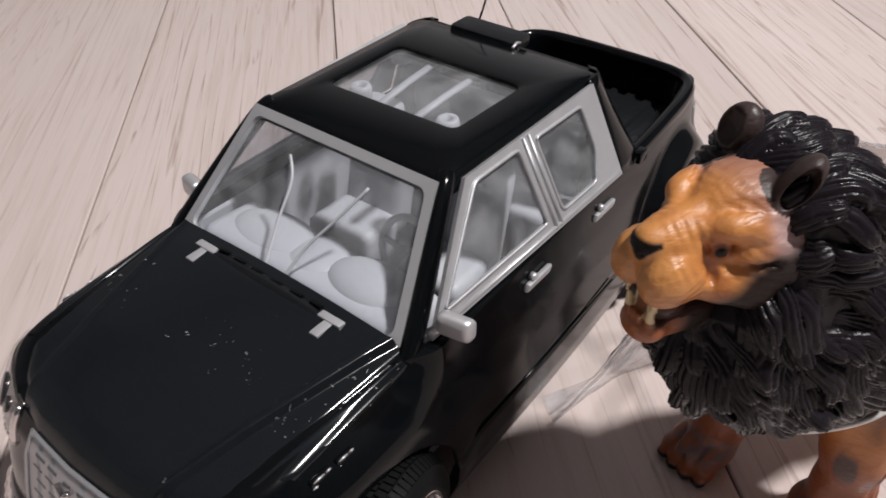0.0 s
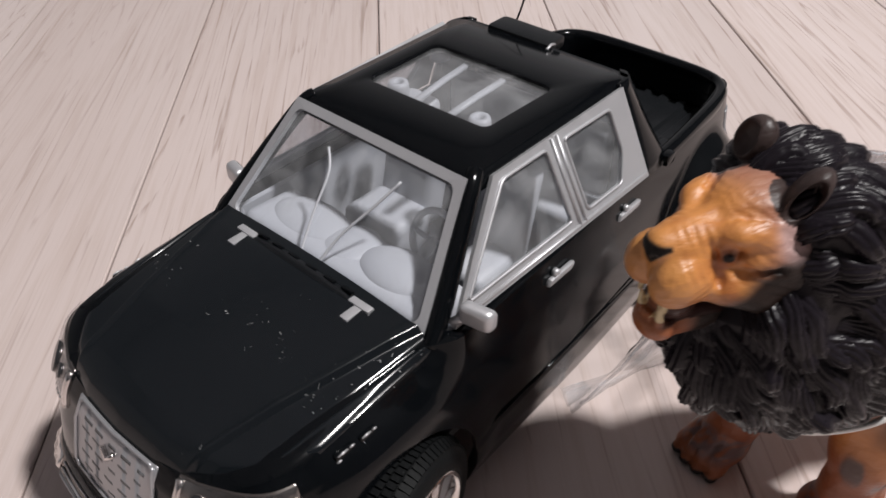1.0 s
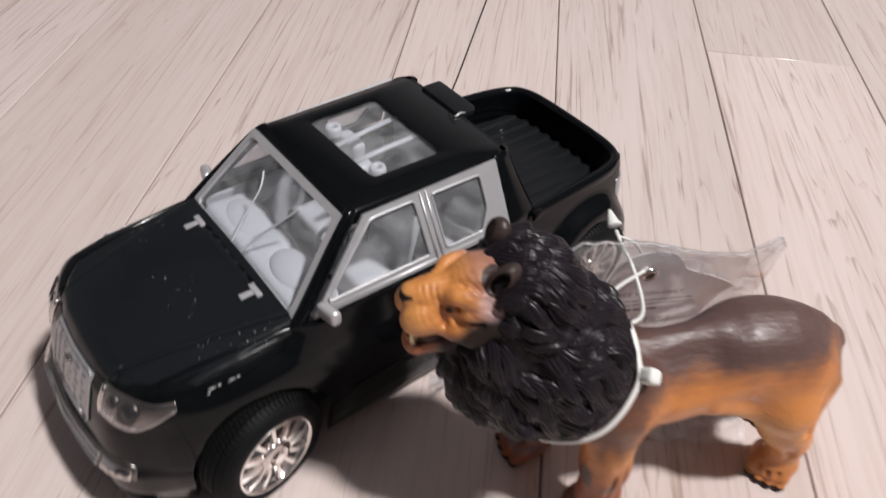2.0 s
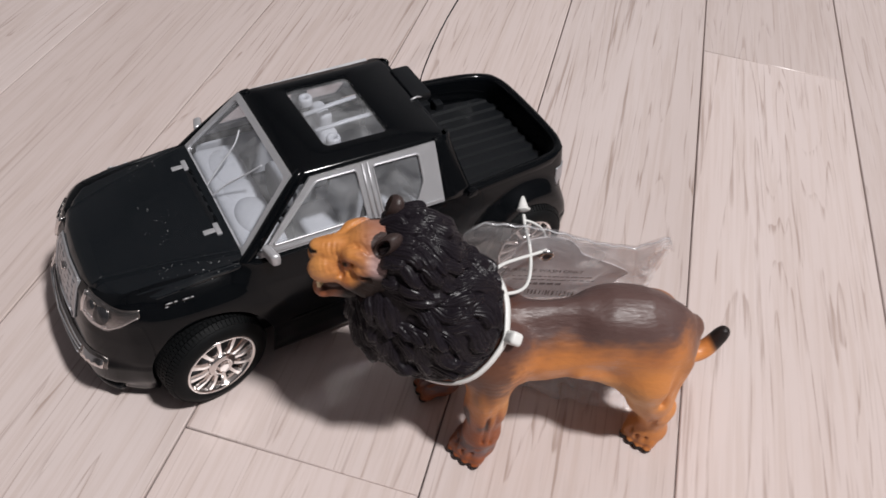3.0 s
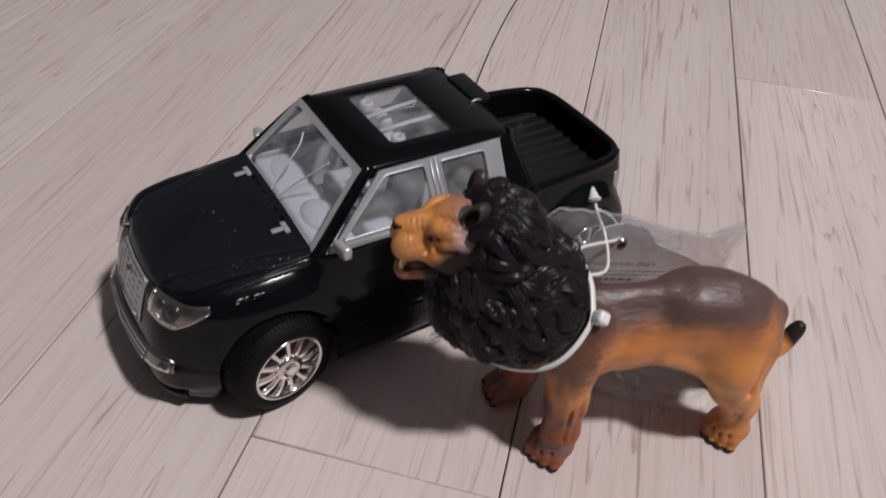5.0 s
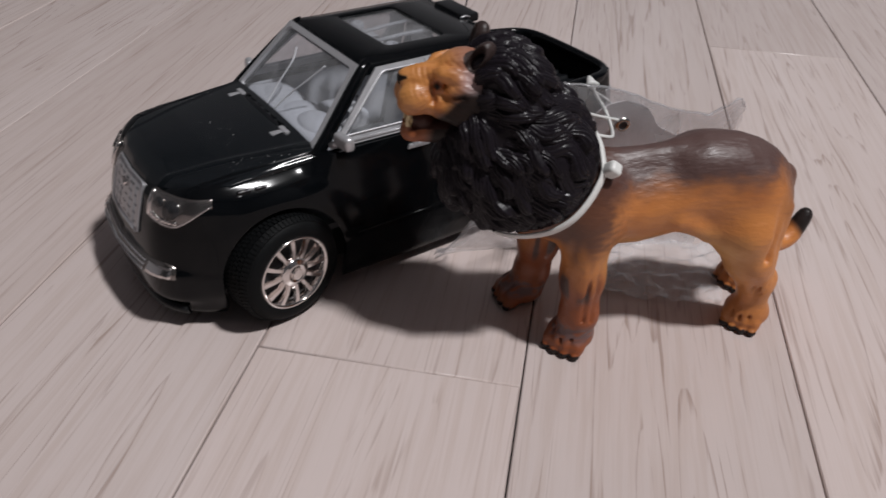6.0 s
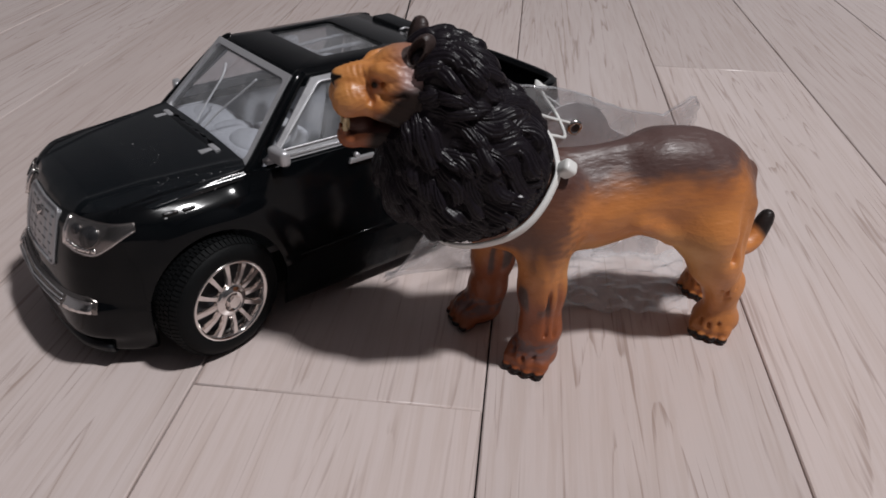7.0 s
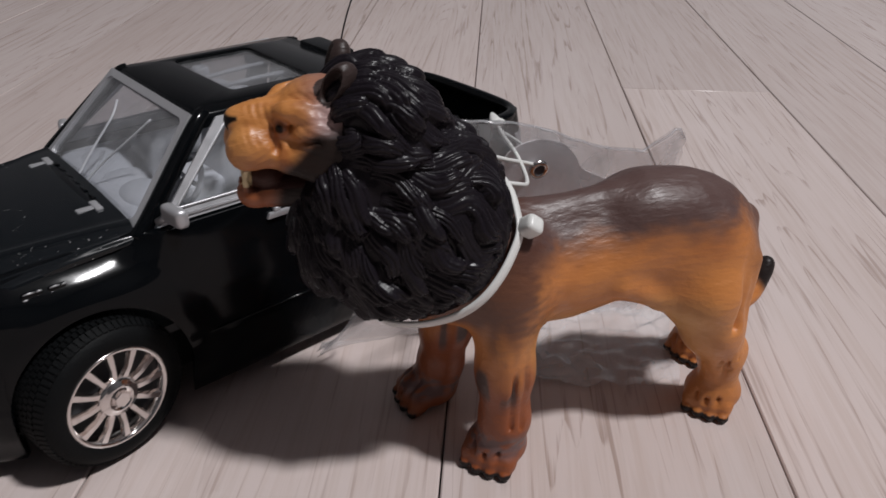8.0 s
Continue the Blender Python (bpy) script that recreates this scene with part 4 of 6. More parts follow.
    # fine bright mould lines standing on the windscreen
    for pts in (((6.4, 3.4, 47.6), (12.8, 4.9, 53.9), (18.3, 5.7, 59.3), (21.3, 8.4, 62.2)), ((6.7, -1.2, 48.0), (11.6, -3.1, 52.7), (17.0, -7.1, 58.0), (21.6, -10.3, 62.5))):
        line = [(p[0] - 2.2, p[1], p[2]) for p in pts]
        part("wiper_moulding", tube_mesh("wiper_moulding", [mm(p) for p in smooth_curve(line, 5)], 0.28 * MM, GREY, 6), truck, "fine pale wiper line on the windscreen")


build_cabin()

# thin wire aerial that stands in the load bed behind the cab and bows over to the rear
back = truck.matrix_world.inverted()
aerial_pts = smooth_curve([back @ (MM * Vector(p)) for p in ((-41.3, 129.6, 40), (-40.1, 127.8, 53.7), (-37.5, 124.7, 65.1), (-35.2, 127.2, 73.5), (-33.3, 135.1, 78.8), (-31.7, 148.5, 81.1), (-30.5, 167.3, 80.4), (-29.6, 192, 75.5), (-29, 220, 68))], 10)
part("aerial", tube_mesh("aerial", aerial_pts, 0.27 * MM, MATT, 6), truck, "thin black bowed wire aerial")

# ---------------------------------------------------------------- the toy lion
# one solid, modelled as a blended field of rounded forms and turned into a mesh; millimetres, x to the tail, y to the far side
class Field:
    """A field of distances on a grid."""
    def __init__(self, lo, hi, step):
        self.lo, self.step = np.array(lo, float), step
        self.shape = tuple(int(k) for k in np.ceil((np.array(hi) - self.lo) / step) + 1)
        self.axes = [(np.arange(self.shape[k]) * step + self.lo[k]).astype(np.float32) for k in range(3)]
        self.d = np.full(self.shape, 30.0, np.float32)

    def window(self, lo, hi):
        a = np.maximum(np.floor((np.array(lo) - self.lo) / self.step).astype(int), 0)
        b = np.minimum(np.ceil((np.array(hi) - self.lo) / self.step).astype(int) + 1, self.shape)
        s = tuple(slice(p, max(q, p)) for p, q in zip(a, b))
        return s, self.axes[0][s[0]][:, None, None], self.axes[1][s[1]][None, :, None], self.axes[2][s[2]][None, None, :]

    def at(self, p):
        i = np.clip(np.round((np.array(p) - self.lo) / self.step).astype(int), 0, np.array(self.shape) - 1)
        return self.d[tuple(i.T)]

    def blend(self, s, d, k, cut=False):
        old = self.d[s]
        if cut:
            d = -d
            h = np.clip(0.5 - 0.5 * (old - d) / k, 0, 1)
            self.d[s] = old * (1 - h) + d * h + k * h * (1 - h)
        else:
            h = np.clip(0.5 + 0.5 * (d - old) / k, 0, 1)
            self.d[s] = d * (1 - h) + old * h - k * h * (1 - h)

    def ball(self, c, r, k=2.0, turn=None, cut=False):
        """An ellipsoid; turn: a rotation in degrees round x, y, z."""
        r = np.array(r if isinstance(r, (list, tuple)) else (r, r, r), np.float32)
        pad = r.max() + k + 2
        s, x, y, z = self.window([q - pad for q in c], [q + pad for q in c])
        x, y, z = x - c[0], y - c[1], z - c[2]
        if turn:
            m = np.array(Euler([radians(a) for a in turn]).to_matrix().transposed())
            x, y, z = (m[i, 0] * x + m[i, 1] * y + m[i, 2] * z for i in range(3))
        q = np.sqrt((x / r[0]) ** 2 + (y / r[1]) ** 2 + (z / r[2]) ** 2) + 1e-6
        g = np.sqrt((x / r[0] ** 2) ** 2 + (y / r[1] ** 2) ** 2 + (z / r[2] ** 2) ** 2) + 1e-6
        self.blend(s, q * (q - 1) / g, k, cut)

    def rod(self, a, b, ra, rb, k=2.0, cut=False):
        """A rounded rod that tapers from ra to rb."""
        a, b = np.array(a, float), np.array(b, float)
        pad = max(ra, rb) + k + 1
        s, x, y, z = self.window(np.minimum(a, b) - pad, np.maximum(a, b) + pad)
        d = b - a
        t = np.clip(((x - a[0]) * d[0] + (y - a[1]) * d[1] + (z - a[2]) * d[2]) / max(d @ d, 1e-9), 0, 1)
        dist = np.sqrt((x - a[0] - t * d[0]) ** 2 + (y - a[1] - t * d[1]) ** 2 + (z - a[2] - t * d[2]) ** 2)
        self.blend(s, dist - (ra + (rb - ra) * t), k, cut)

    def loft(self, table, k=2.0):
        """A trunk of upright ellipses: rows of x, middle height, half height, half width."""
        t = np.array(table, float)
        s, x, y, z = self.window((t[0, 0], -20, 10), (t[-1, 0], 20, 75))
        mid, tall, wide = (np.interp(x, t[:, 0], t[:, n]) for n in (1, 2, 3))
        for _ in range(3):
            mid, tall, wide = (np.concatenate([a[:1], (a[:-2] + 2 * a[1:-1] + a[2:]) / 4, a[-1:]]) for a in (mid, tall, wide))
        wide = wide * (1 - 0.34 * np.clip((z - mid) / tall, 0, 1) ** 1.3)      # the flanks lean in towards the spine
        q = np.sqrt((y / wide) ** 2 + ((z - mid) / tall) ** 2) + 1e-6
        g = np.sqrt((y / wide ** 2) ** 2 + ((z - mid) / tall ** 2) ** 2) + 1e-6
        self.blend(s, (q * (q - 1) / g).astype(np.float32), k)

    def line_cut(self, pts, k=2.0):
        for (p, ra), (q, rb) in zip(pts, pts[1:]):
            self.rod(p, q, ra, rb, k, cut=True)

    def line(self, pts, k=2.0):
        for (p, ra), (q, rb) in zip(pts, pts[1:]):
            self.rod(p, q, ra, rb, k)


def net(field):
    """The surface of a field, by surface nets: vertices and quads."""
    d = field.d
    inside = d < 0
    nx, ny, nz = (k - 1 for k in d.shape)
    corner = [(i, j, k) for i in (0, 1) for j in (0, 1) for k in (0, 1)]
    view = lambda arr, c: arr[c[0]:c[0] + nx, c[1]:c[1] + ny, c[2]:c[2] + nz]
    count = sum(view(inside, c).astype(np.int8) for c in corner)
    cells = np.argwhere((count > 0) & (count < 8))
    total, hits = np.zeros((len(cells), 3)), np.zeros(len(cells))
    for a in corner:
        for axis in range(3):
            if a[axis]:
                continue
            b = list(a)
            b[axis] = 1
            da = d[tuple((cells + a).T)]
            db = d[tuple((cells + b).T)]
            cross = (da < 0) != (db < 0)
            t = np.where(cross, da / np.where(cross, da - db, 1), 0)
            p = np.tile(np.array(a, float), (len(cells), 1))
            p[:, axis] += t
            total += p * cross[:, None]
            hits += cross
    verts = (cells + total / hits[:, None]) * field.step + field.lo
    index = -np.ones((nx, ny, nz), np.int32)
    index[tuple(cells.T)] = np.arange(len(cells))
    quads = []
    for axis in range(3):
        o, p = [k for k in range(3) if k != axis]
        lo = [slice(None)] * 3
        hi = [slice(None)] * 3
        lo[axis], hi[axis] = slice(0, -1), slice(1, None)
        edge = np.argwhere(inside[tuple(lo)] != inside[tuple(hi)])
        edge = edge[(edge[:, o] > 0) & (edge[:, p] > 0) & (edge[:, o] < d.shape[o] - 1) & (edge[:, p] < d.shape[p] - 1)]
        flip = inside[tuple(edge.T)]
        ring = []
        for do, dp in ((-1, -1), (0, -1), (0, 0), (-1, 0)):
            e = edge.copy()
            e[:, o] += do
            e[:, p] += dp
            ring.append(index[tuple(e.T)])
        q = np.stack(ring, 1)
        if axis == 1:
            flip = ~flip
        q[~flip] = q[~flip][:, ::-1]
        quads.append(q[(q >= 0).all(1)])
    return verts, np.concatenate(quads)


def finer(v, q):
    """Splits every quad of a net in four."""
    edges = np.sort(np.concatenate([q[:, [0, 1]], q[:, [1, 2]], q[:, [2, 3]], q[:, [3, 0]]]), 1)
    pairs, inv = np.unique(edges, axis=0, return_inverse=True)
    inv = inv.reshape(4, -1) + len(v)
    mid = len(v) + len(pairs) + np.arange(len(q))
    out = np.concatenate([v, v[pairs].mean(1), v[q].mean(1)])
    fine = [np.stack([q[:, k], inv[k], mid, inv[k - 1]], 1) for k in range(4)]
    return out, np.concatenate(fine)


def lion_paw(body, x, y, turn, wide=6.4, toe=1.8):
    """A paw on the floor with four toes and dark claws; turn: the way the toes point, in degrees from -x towards -y."""
    ax = np.array([-math.cos(radians(turn)), -math.sin(radians(turn))])
    side = np.array([-ax[1], ax[0]])
    body.ball((x, y, 4.6), (6.6, 6.2, 4.5), 2.5)
    for q in (-1.5, -0.5, 0.5, 1.5):
        c = np.array([x, y]) + ax * (4.2 - 0.7 * abs(q)) + side * (0.40 * wide * q)
        d = ax + side * 0.16 * q
        body.rod((c[0] - 2 * d[0], c[1] - 2 * d[1], 5.2), (c[0], c[1], 3.4), toe + 0.2, toe + 0.3, 1.0)
        body.ball((c[0] + 0.8 * d[0], c[1] + 0.8 * d[1], 2.8), (toe + 0.3, toe + 0.3, 2.5), 0.9)
        body.ball((c[0] + 2.3 * d[0], c[1] + 2.3 * d[1], 1.3), (1.5, 1.5, 1.25), 0.5)
    for q in (-1, 0, 1):
        c = np.array([x, y]) + ax * 4.2 + side * (0.40 * wide * q)
        body.rod((c[0] - 1.5 * ax[0], c[1] - 1.5 * ax[1], 8.2), (c[0] + 2.4 * ax[0], c[1] + 2.4 * ax[1], 4.6), 0.35, 0.45, 0.8, cut=True)


PAWS = ((8.4, -9.6, 46, 6.6), (-1.2, 12.8, 8, 6.6), (64.6, -6.4, 44, 6.0), (72.6, 13.0, 20, 6.0))


def lion_body():
    body = Field((-22, -29, -1.2), (101, 29, 68), 0.46)
    # trunk: deep chest, sagging belly, high hips
    body.loft([(-15, 46, 4, 3), (-12, 46, 8, 6.5), (-7, 46, 11.5, 9.6), (0, 45.6, 13.4, 11.5), (10, 44.4, 13.8, 12), (18, 43.2, 13.5, 11.6), (25, 43.0, 13.3, 11.2), (31, 44.2, 13.1, 11.1), (36, 45.7, 13.4, 11.1), (41, 46.9, 13.7, 11.0),
               (46, 47.0, 13.7, 10.9), (52, 46.8, 13.7, 10.7), (58, 45.6, 13.0, 10.2), (63, 44.0, 11.8, 9.2), (67, 42.4, 9.8, 7.6), (69.6, 41.2, 7.0, 5.2), (71.2, 40.4, 3.0, 2.4)], 3)
    # spine ridge, hip bones, ribs and shoulders
    body.rod((16, 0, 54.2), (33, 0, 56.0), 2.2, 2.4, 4)
    for y in (-1, 1):
        body.ball((47, 4.6 * y, 53.0), (11.0, 4.0, 5.0), 6, turn=(0, 12, 0))
        body.ball((10, 7.6 * y, 46), (8.5, 5.4, 11), 4)
        body.rod((34, 9.4 * y, 40), (44, 7.8 * y, 34.6), 1.8, 2.4, 3.5)
    # forelegs
    for y, hip, knee, wrist in ((-1, (8.6, -7.2, 38), (9.2, -10.0, 24), (9.6, -10.6, 12)), (1, (1.6, 7.6, 38), (3.0, 11.6, 22), (2.2, 12.8, 11))):
        body.rod((hip[0] + 0.8, hip[1], hip[2] + 3), knee, 7.4, 5.7, 4)
        body.rod(knee, wrist, 5.6, 5.0, 3)
        body.rod(wrist, (wrist[0] - 0.6, wrist[1] + 0.4, 5), 5.0, 4.8, 3)
        # tendons and the fold down the outer side
        body.rod((knee[0] + 4.2, knee[1], knee[2] + 3), (wrist[0] + 3.6, wrist[1], wrist[2] - 1), 1.4, 1.0, 1.5)
        body.rod((knee[0] - 3.6, knee[1] + 1.6 * y, knee[2] + 5), (wrist[0] - 2.8, wrist[1] + 1.0 * y, wrist[2] + 1), 1.3, 0.9, 1.5)
        for dx, deep in ((-1.0, 0.5), (2.2, 0.75)):
            body.rod((knee[0] + dx + 1.0, knee[1] + 5.8 * y, knee[2] + 8), (wrist[0] + 0.7 * dx, wrist[1] + 5.0 * y, wrist[2] + 1), deep, 0.35, 0.9, cut=True)
        body.ball((knee[0] - 1.4, knee[1] + 3.4 * y, knee[2] + 6.5), (3.0, 2.6, 5.0), 2)
        # tuft of hair behind the elbow
        for k in range(6):
            body.rod((hip[0] + 4.0 + 0.5 * k, hip[1] + 3.2 * y, hip[2] - 2.4 + 0.2 * k), (hip[0] + 7.0 + 0.9 * k, hip[1] + 2.2 * y, hip[2] - 5.4 + 0.75 * k), 0.9, 0.4, 0.5)
    # hind legs
    for y, dx, s in ((-1, 0.0, -7.6), (1, 8.0, 11.6)):
        kx, hx = 0.2 * dx, 0.6 * dx
        t = 0.86 * s if y > 0 else s
        body.ball((55.6 + kx, 0.92 * t, 39), (10.6, 5.6, 12.5), 5, turn=(0, 10, 0))
        body.rod((55.8 + kx, t, 34), (59.2 + hx, t, 25), 8.4, 6.6, 4)
        body.rod((59.2 + hx, t, 25), (63.6 + hx, s, 16), 6.4, 5.0, 3)
        body.rod((64.0 + hx, s, 16.5), (64.8 + dx, s + 0.5, 6), 4.6, 4.7, 2.5)
        body.ball((67.2 + hx, s, 17), (2.7, 2.8, 3.4), 2)
        # crease behind the thigh, sinews along the shank
        body.rod((62.6 + kx, t + 5.4 * y, 46), (60.6 + hx, t + 6.0 * y, 28), 0.5, 0.7, 2.2, cut=True)
        body.rod((54.6 + kx, t + 4.6 * y, 27), (60.4 + hx, s + 3.4 * y, 15), 1.0, 0.6, 1.6)
        body.rod((65.4 + kx, 0.9 * t + 2.4 * y, 42), (65.4 + hx, s + 2.0 * y, 22), 1.3, 0.9, 2.2)
        body.rod((62.4 + hx, s + 4.6 * y, 20), (62.0 + hx, s + 4.6 * y, 12), 0.35, 0.5, 0.9, cut=True)
        for k in range(3):
            body.rod((60.6 + hx + 1.7 * k, s + 4.6 * y, 19.4 - 0.6 * k), (59.8 + hx + 1.7 * k, s + 5.0 * y, 16.0 - 0.6 * k), 0.25, 0.2, 0.6, cut=True)
    for x, y, turn, wide in PAWS:
        lion_paw(body, x, y, turn, wide, 1.8 if x < 30 else 1.65)
    # tail, swung to the far side
    tail = smooth_curve([(67, 2, 40), (72.5, 6, 28), (77, 10.5, 18), (83, 14, 13.4), (88.6, 16, 14.8), (92.6, 17.2, 21.6)], 4)
    rad = [4.2 - 1.9 * min(1, i / 12) + 0.35 * math.sin(max(0, i - 12) * 0.45) for i in range(len(tail))]
    body.line([((p.x, p.y, p.z), r) for p, r in zip(tail, rad)], 1.2)
    body.ball((68.4, 0.6, 46.6), (3.0, 3.8, 3.6), 2)
    body.d = np.maximum(body.d, -(body.axes[2][None, None, :] - 0.05))
    return body


HY = 2.2    # the head is turned a little to the far side


def lion_head():
    f = Field((-44, -14, 55), (-8, 18, 92), 0.27)
    f.ball((-20.5, HY, 75.5), (10.5, 9.4, 8.8), 3)
    f.ball((-24.8, HY, 80.8), (5.6, 6.0, 4.0), 2.5)
    f.ball((-34.0, HY, 76.4), (5.4, 4.2, 4.6), 2)
    f.rod((-28, HY, 79.8), (-37.6, HY, 78.6), 2.7, 2.1, 2)
    f.ball((-38.8, HY, 78.4), (1.5, 2.1, 1.7), 1.0)
    f.rod((-24, HY, 65.0), (-35.4, HY - 0.3, 64.7), 4.6, 2.9, 2)
    f.ball((-37.2, HY - 0.4, 64.8), (2.4, 3.3, 2.4), 1.6)
    for y in (-1, 1):
        f.ball((-36.4, HY + 2.7 * y, 73.9), (4.3, 3.3, 4.2), 0.9)
        f.ball((-29.6, HY + 3.8 * y, 73.0), (5.0, 2.6, 3.8), 2.2, turn=(0, 10, 0))
        f.rod((-33.4, HY + 1.7 * y, 79.9), (-30.2, HY + 4.6 * y, 80.6), 1.1, 1.3, 0.9)
        f.rod((-30.2, HY + 4.6 * y, 80.6), (-26.4, HY + 6.8 * y, 79.8), 1.3, 1.2, 1.0)
        f.ball((-28.4, HY + 4.6 * y, 81.2), (3.2, 2.0, 1.4), 1.6, turn=(0, -14, 18 * y))
        f.ball((-25.2, HY + 6.9 * y, 76.4), (4.4, 2.4, 2.3), 2.0, turn=(0, 10, 10 * y))
        f.ball((-26.0, HY + 6.3 * y, 70.6), (5.0, 3.0, 2.4), 2.0, turn=(0, 24, 12 * y))
        f.ball((-31.6, HY + 5.3 * y, 78.0), (1.4, 1.0, 1.0), 1.2, cut=True)
        f.ball((-31.0, HY + 4.5 * y, 78.0), (1.35, 1.35, 1.25), 0.3)
        f.rod((-32.2, HY + 4.3 * y, 79.1), (-29.4, HY + 5.4 * y, 79.3), 0.36, 0.3, 0.9)
        f.rod((-32.0, HY + 4.5 * y, 76.9), (-29.6, HY + 5.5 * y, 76.5), 0.3, 0.36, 0.9)
        # crease from the eye's inner corner down between lip and cheek, and a shallow fold under the cheekbone
        f.line_cut([((-32.8, HY + 4.9 * y, 76.4), 0.3), ((-32.2, HY + 5.6 * y, 74.6), 0.4), ((-31.6, HY + 6.4 * y, 71.8), 0.35)], 1.2)
        f.rod((-30.4, HY + 6.2 * y, 76.0), (-25.6, HY + 8.8 * y, 76.4), 0.3, 0.25, 1.6, cut=True)
        f.rod((-30.2, HY + 5.6 * y, 72.2), (-22.4, HY + 7.6 * y, 73.0), 1.6, 1.8, 2.4)
        # folds over the brow
        for k in range(5):
            f.rod((-31.6 + 1.4 * k, HY + 2.2 * y + 0.9 * k * y, 82.4), (-27.0 + 1.4 * k, HY + 4.0 * y + 1.0 * k * y, 83.6), 0.34, 0.2, 0.7, cut=True)
        f.ball((-40.2, HY + 0.95 * y, 77.4), (0.6, 0.5, 0.42), 0.25, cut=True)
    f.rod((-40.8, HY, 76.4), (-40.6, HY, 70.0), 0.6, 0.75, 0.6, cut=True)
    # wrinkles: down from the bridge, fanning over the lips, and fine fur on cheek and temple
    x, y, z = (a.reshape([-1 if k == q else 1 for q in range(3)]) for k, a in enumerate(f.axes))
    out = np.abs(y - HY)
    soft = lambda a, lo, hi: np.clip((a - lo) / (hi - lo), 0, 1)
    sway = 0.5 * np.sin(0.9 * z + 1.3 * out) + 0.4 * np.sin(0.6 * x + 1.7 * z)
    bridge = soft(x, -38.6, -37.0) * (1 - soft(x, -32.6, -31.0)) * soft(z, 74.2, 76.2) * soft(out, 0.3, 1.4)
    f.d += 0.085 * bridge * (0.55 + 0.45 * np.sin(1.1 * z + 0.7 * x)) * np.sin(2 * math.pi * (x + 0.40 * (z - 77) + 0.25 * out) / 1.45 + sway)
    lips = (1 - soft(x, -33.6, -31.8)) * soft(z, 70.2, 71.4) * (1 - soft(z, 74.6, 76.2)) * soft(out, 0.8, 2.0)
    f.d += 0.05 * lips * (0.5 + 0.5 * np.sin(0.9 * x + 1.3 * out)) * np.sin(2 * math.pi * (z - 0.55 * (x + 40)) / 1.25 + sway)
    cheek = soft(x, -31.0, -28.6) * soft(z, 69, 71)
    f.d += 0.035 * cheek * np.sin(2 * math.pi * (z + 0.35 * (x + 28) + 0.3 * out) / 1.15 + 1.6 * sway)
    # open mouth, tongue, teeth
    f.ball((-37.2, HY - 0.3, 68.5), (7.0, 7.4, 1.9), 0.8, turn=(0, -8, 0), cut=True)
    f.rod((-41.0, HY - 0.3, 68.1), (-32.6, HY - 0.3, 68.5), 1.75, 1.1, 0.6, cut=True)
    f.ball((-34.4, HY - 0.3, 68.3), (3.6, 3.0, 2.8), 0.4)
    f.ball((-35.8, HY - 0.3, 66.9), (3.4, 2.0, 0.8), 0.4)
    for y in (-1, 1):
        f.rod((-37.8, HY - 0.4 + 2.1 * y, 66.4), (-38.2, HY - 0.4 + 2.1 * y, 69.0), 0.72, 0.34, 0.3)
        f.rod((-37.6, HY + 2.6 * y, 71.0), (-37.8, HY + 2.6 * y, 68.6), 0.7, 0.3, 0.3)
    for q in (-1, 0, 1):
        f.rod((-38.6, HY - 0.4 + 0.9 * q, 66.4), (-38.7, HY - 0.4 + 0.9 * q, 67.4), 0.4, 0.3, 0.2)
    # ears, small cups laid back into the mane
    for c, t, e in (((-21.2, -3.2, 84.9), -58, -1), ((-19.6, 8.7, 86.0), 24, 1)):
        wide = 1.22 if e < 0 else 1.0
        f.ball(c, (2.2, 2.8 * wide, 3.5 * wide), 0.8, turn=(12 * e, 24, t))
        f.ball((c[0] - 1.6, c[1] + (1.5 if e < 0 else 0.5) * e, c[2] + 0.3), (1.4, 2.0 * wide, 2.6 * wide), 0.3, turn=(12 * e, 24, t), cut=True)
        for q in (-1, 0, 1):
            f.rod((c[0] - 0.4, c[1] + 0.9 * q, c[2] - 2.4), (c[0] + 0.3, c[1] + 0.7 * q, c[2] + 1.4), 0.4, 0.2, 0.3)
    return f


TIE_N, TIE_P = np.array([0.641, 0.338, -0.689]), np.array([2.0, -8.8, 50.6])


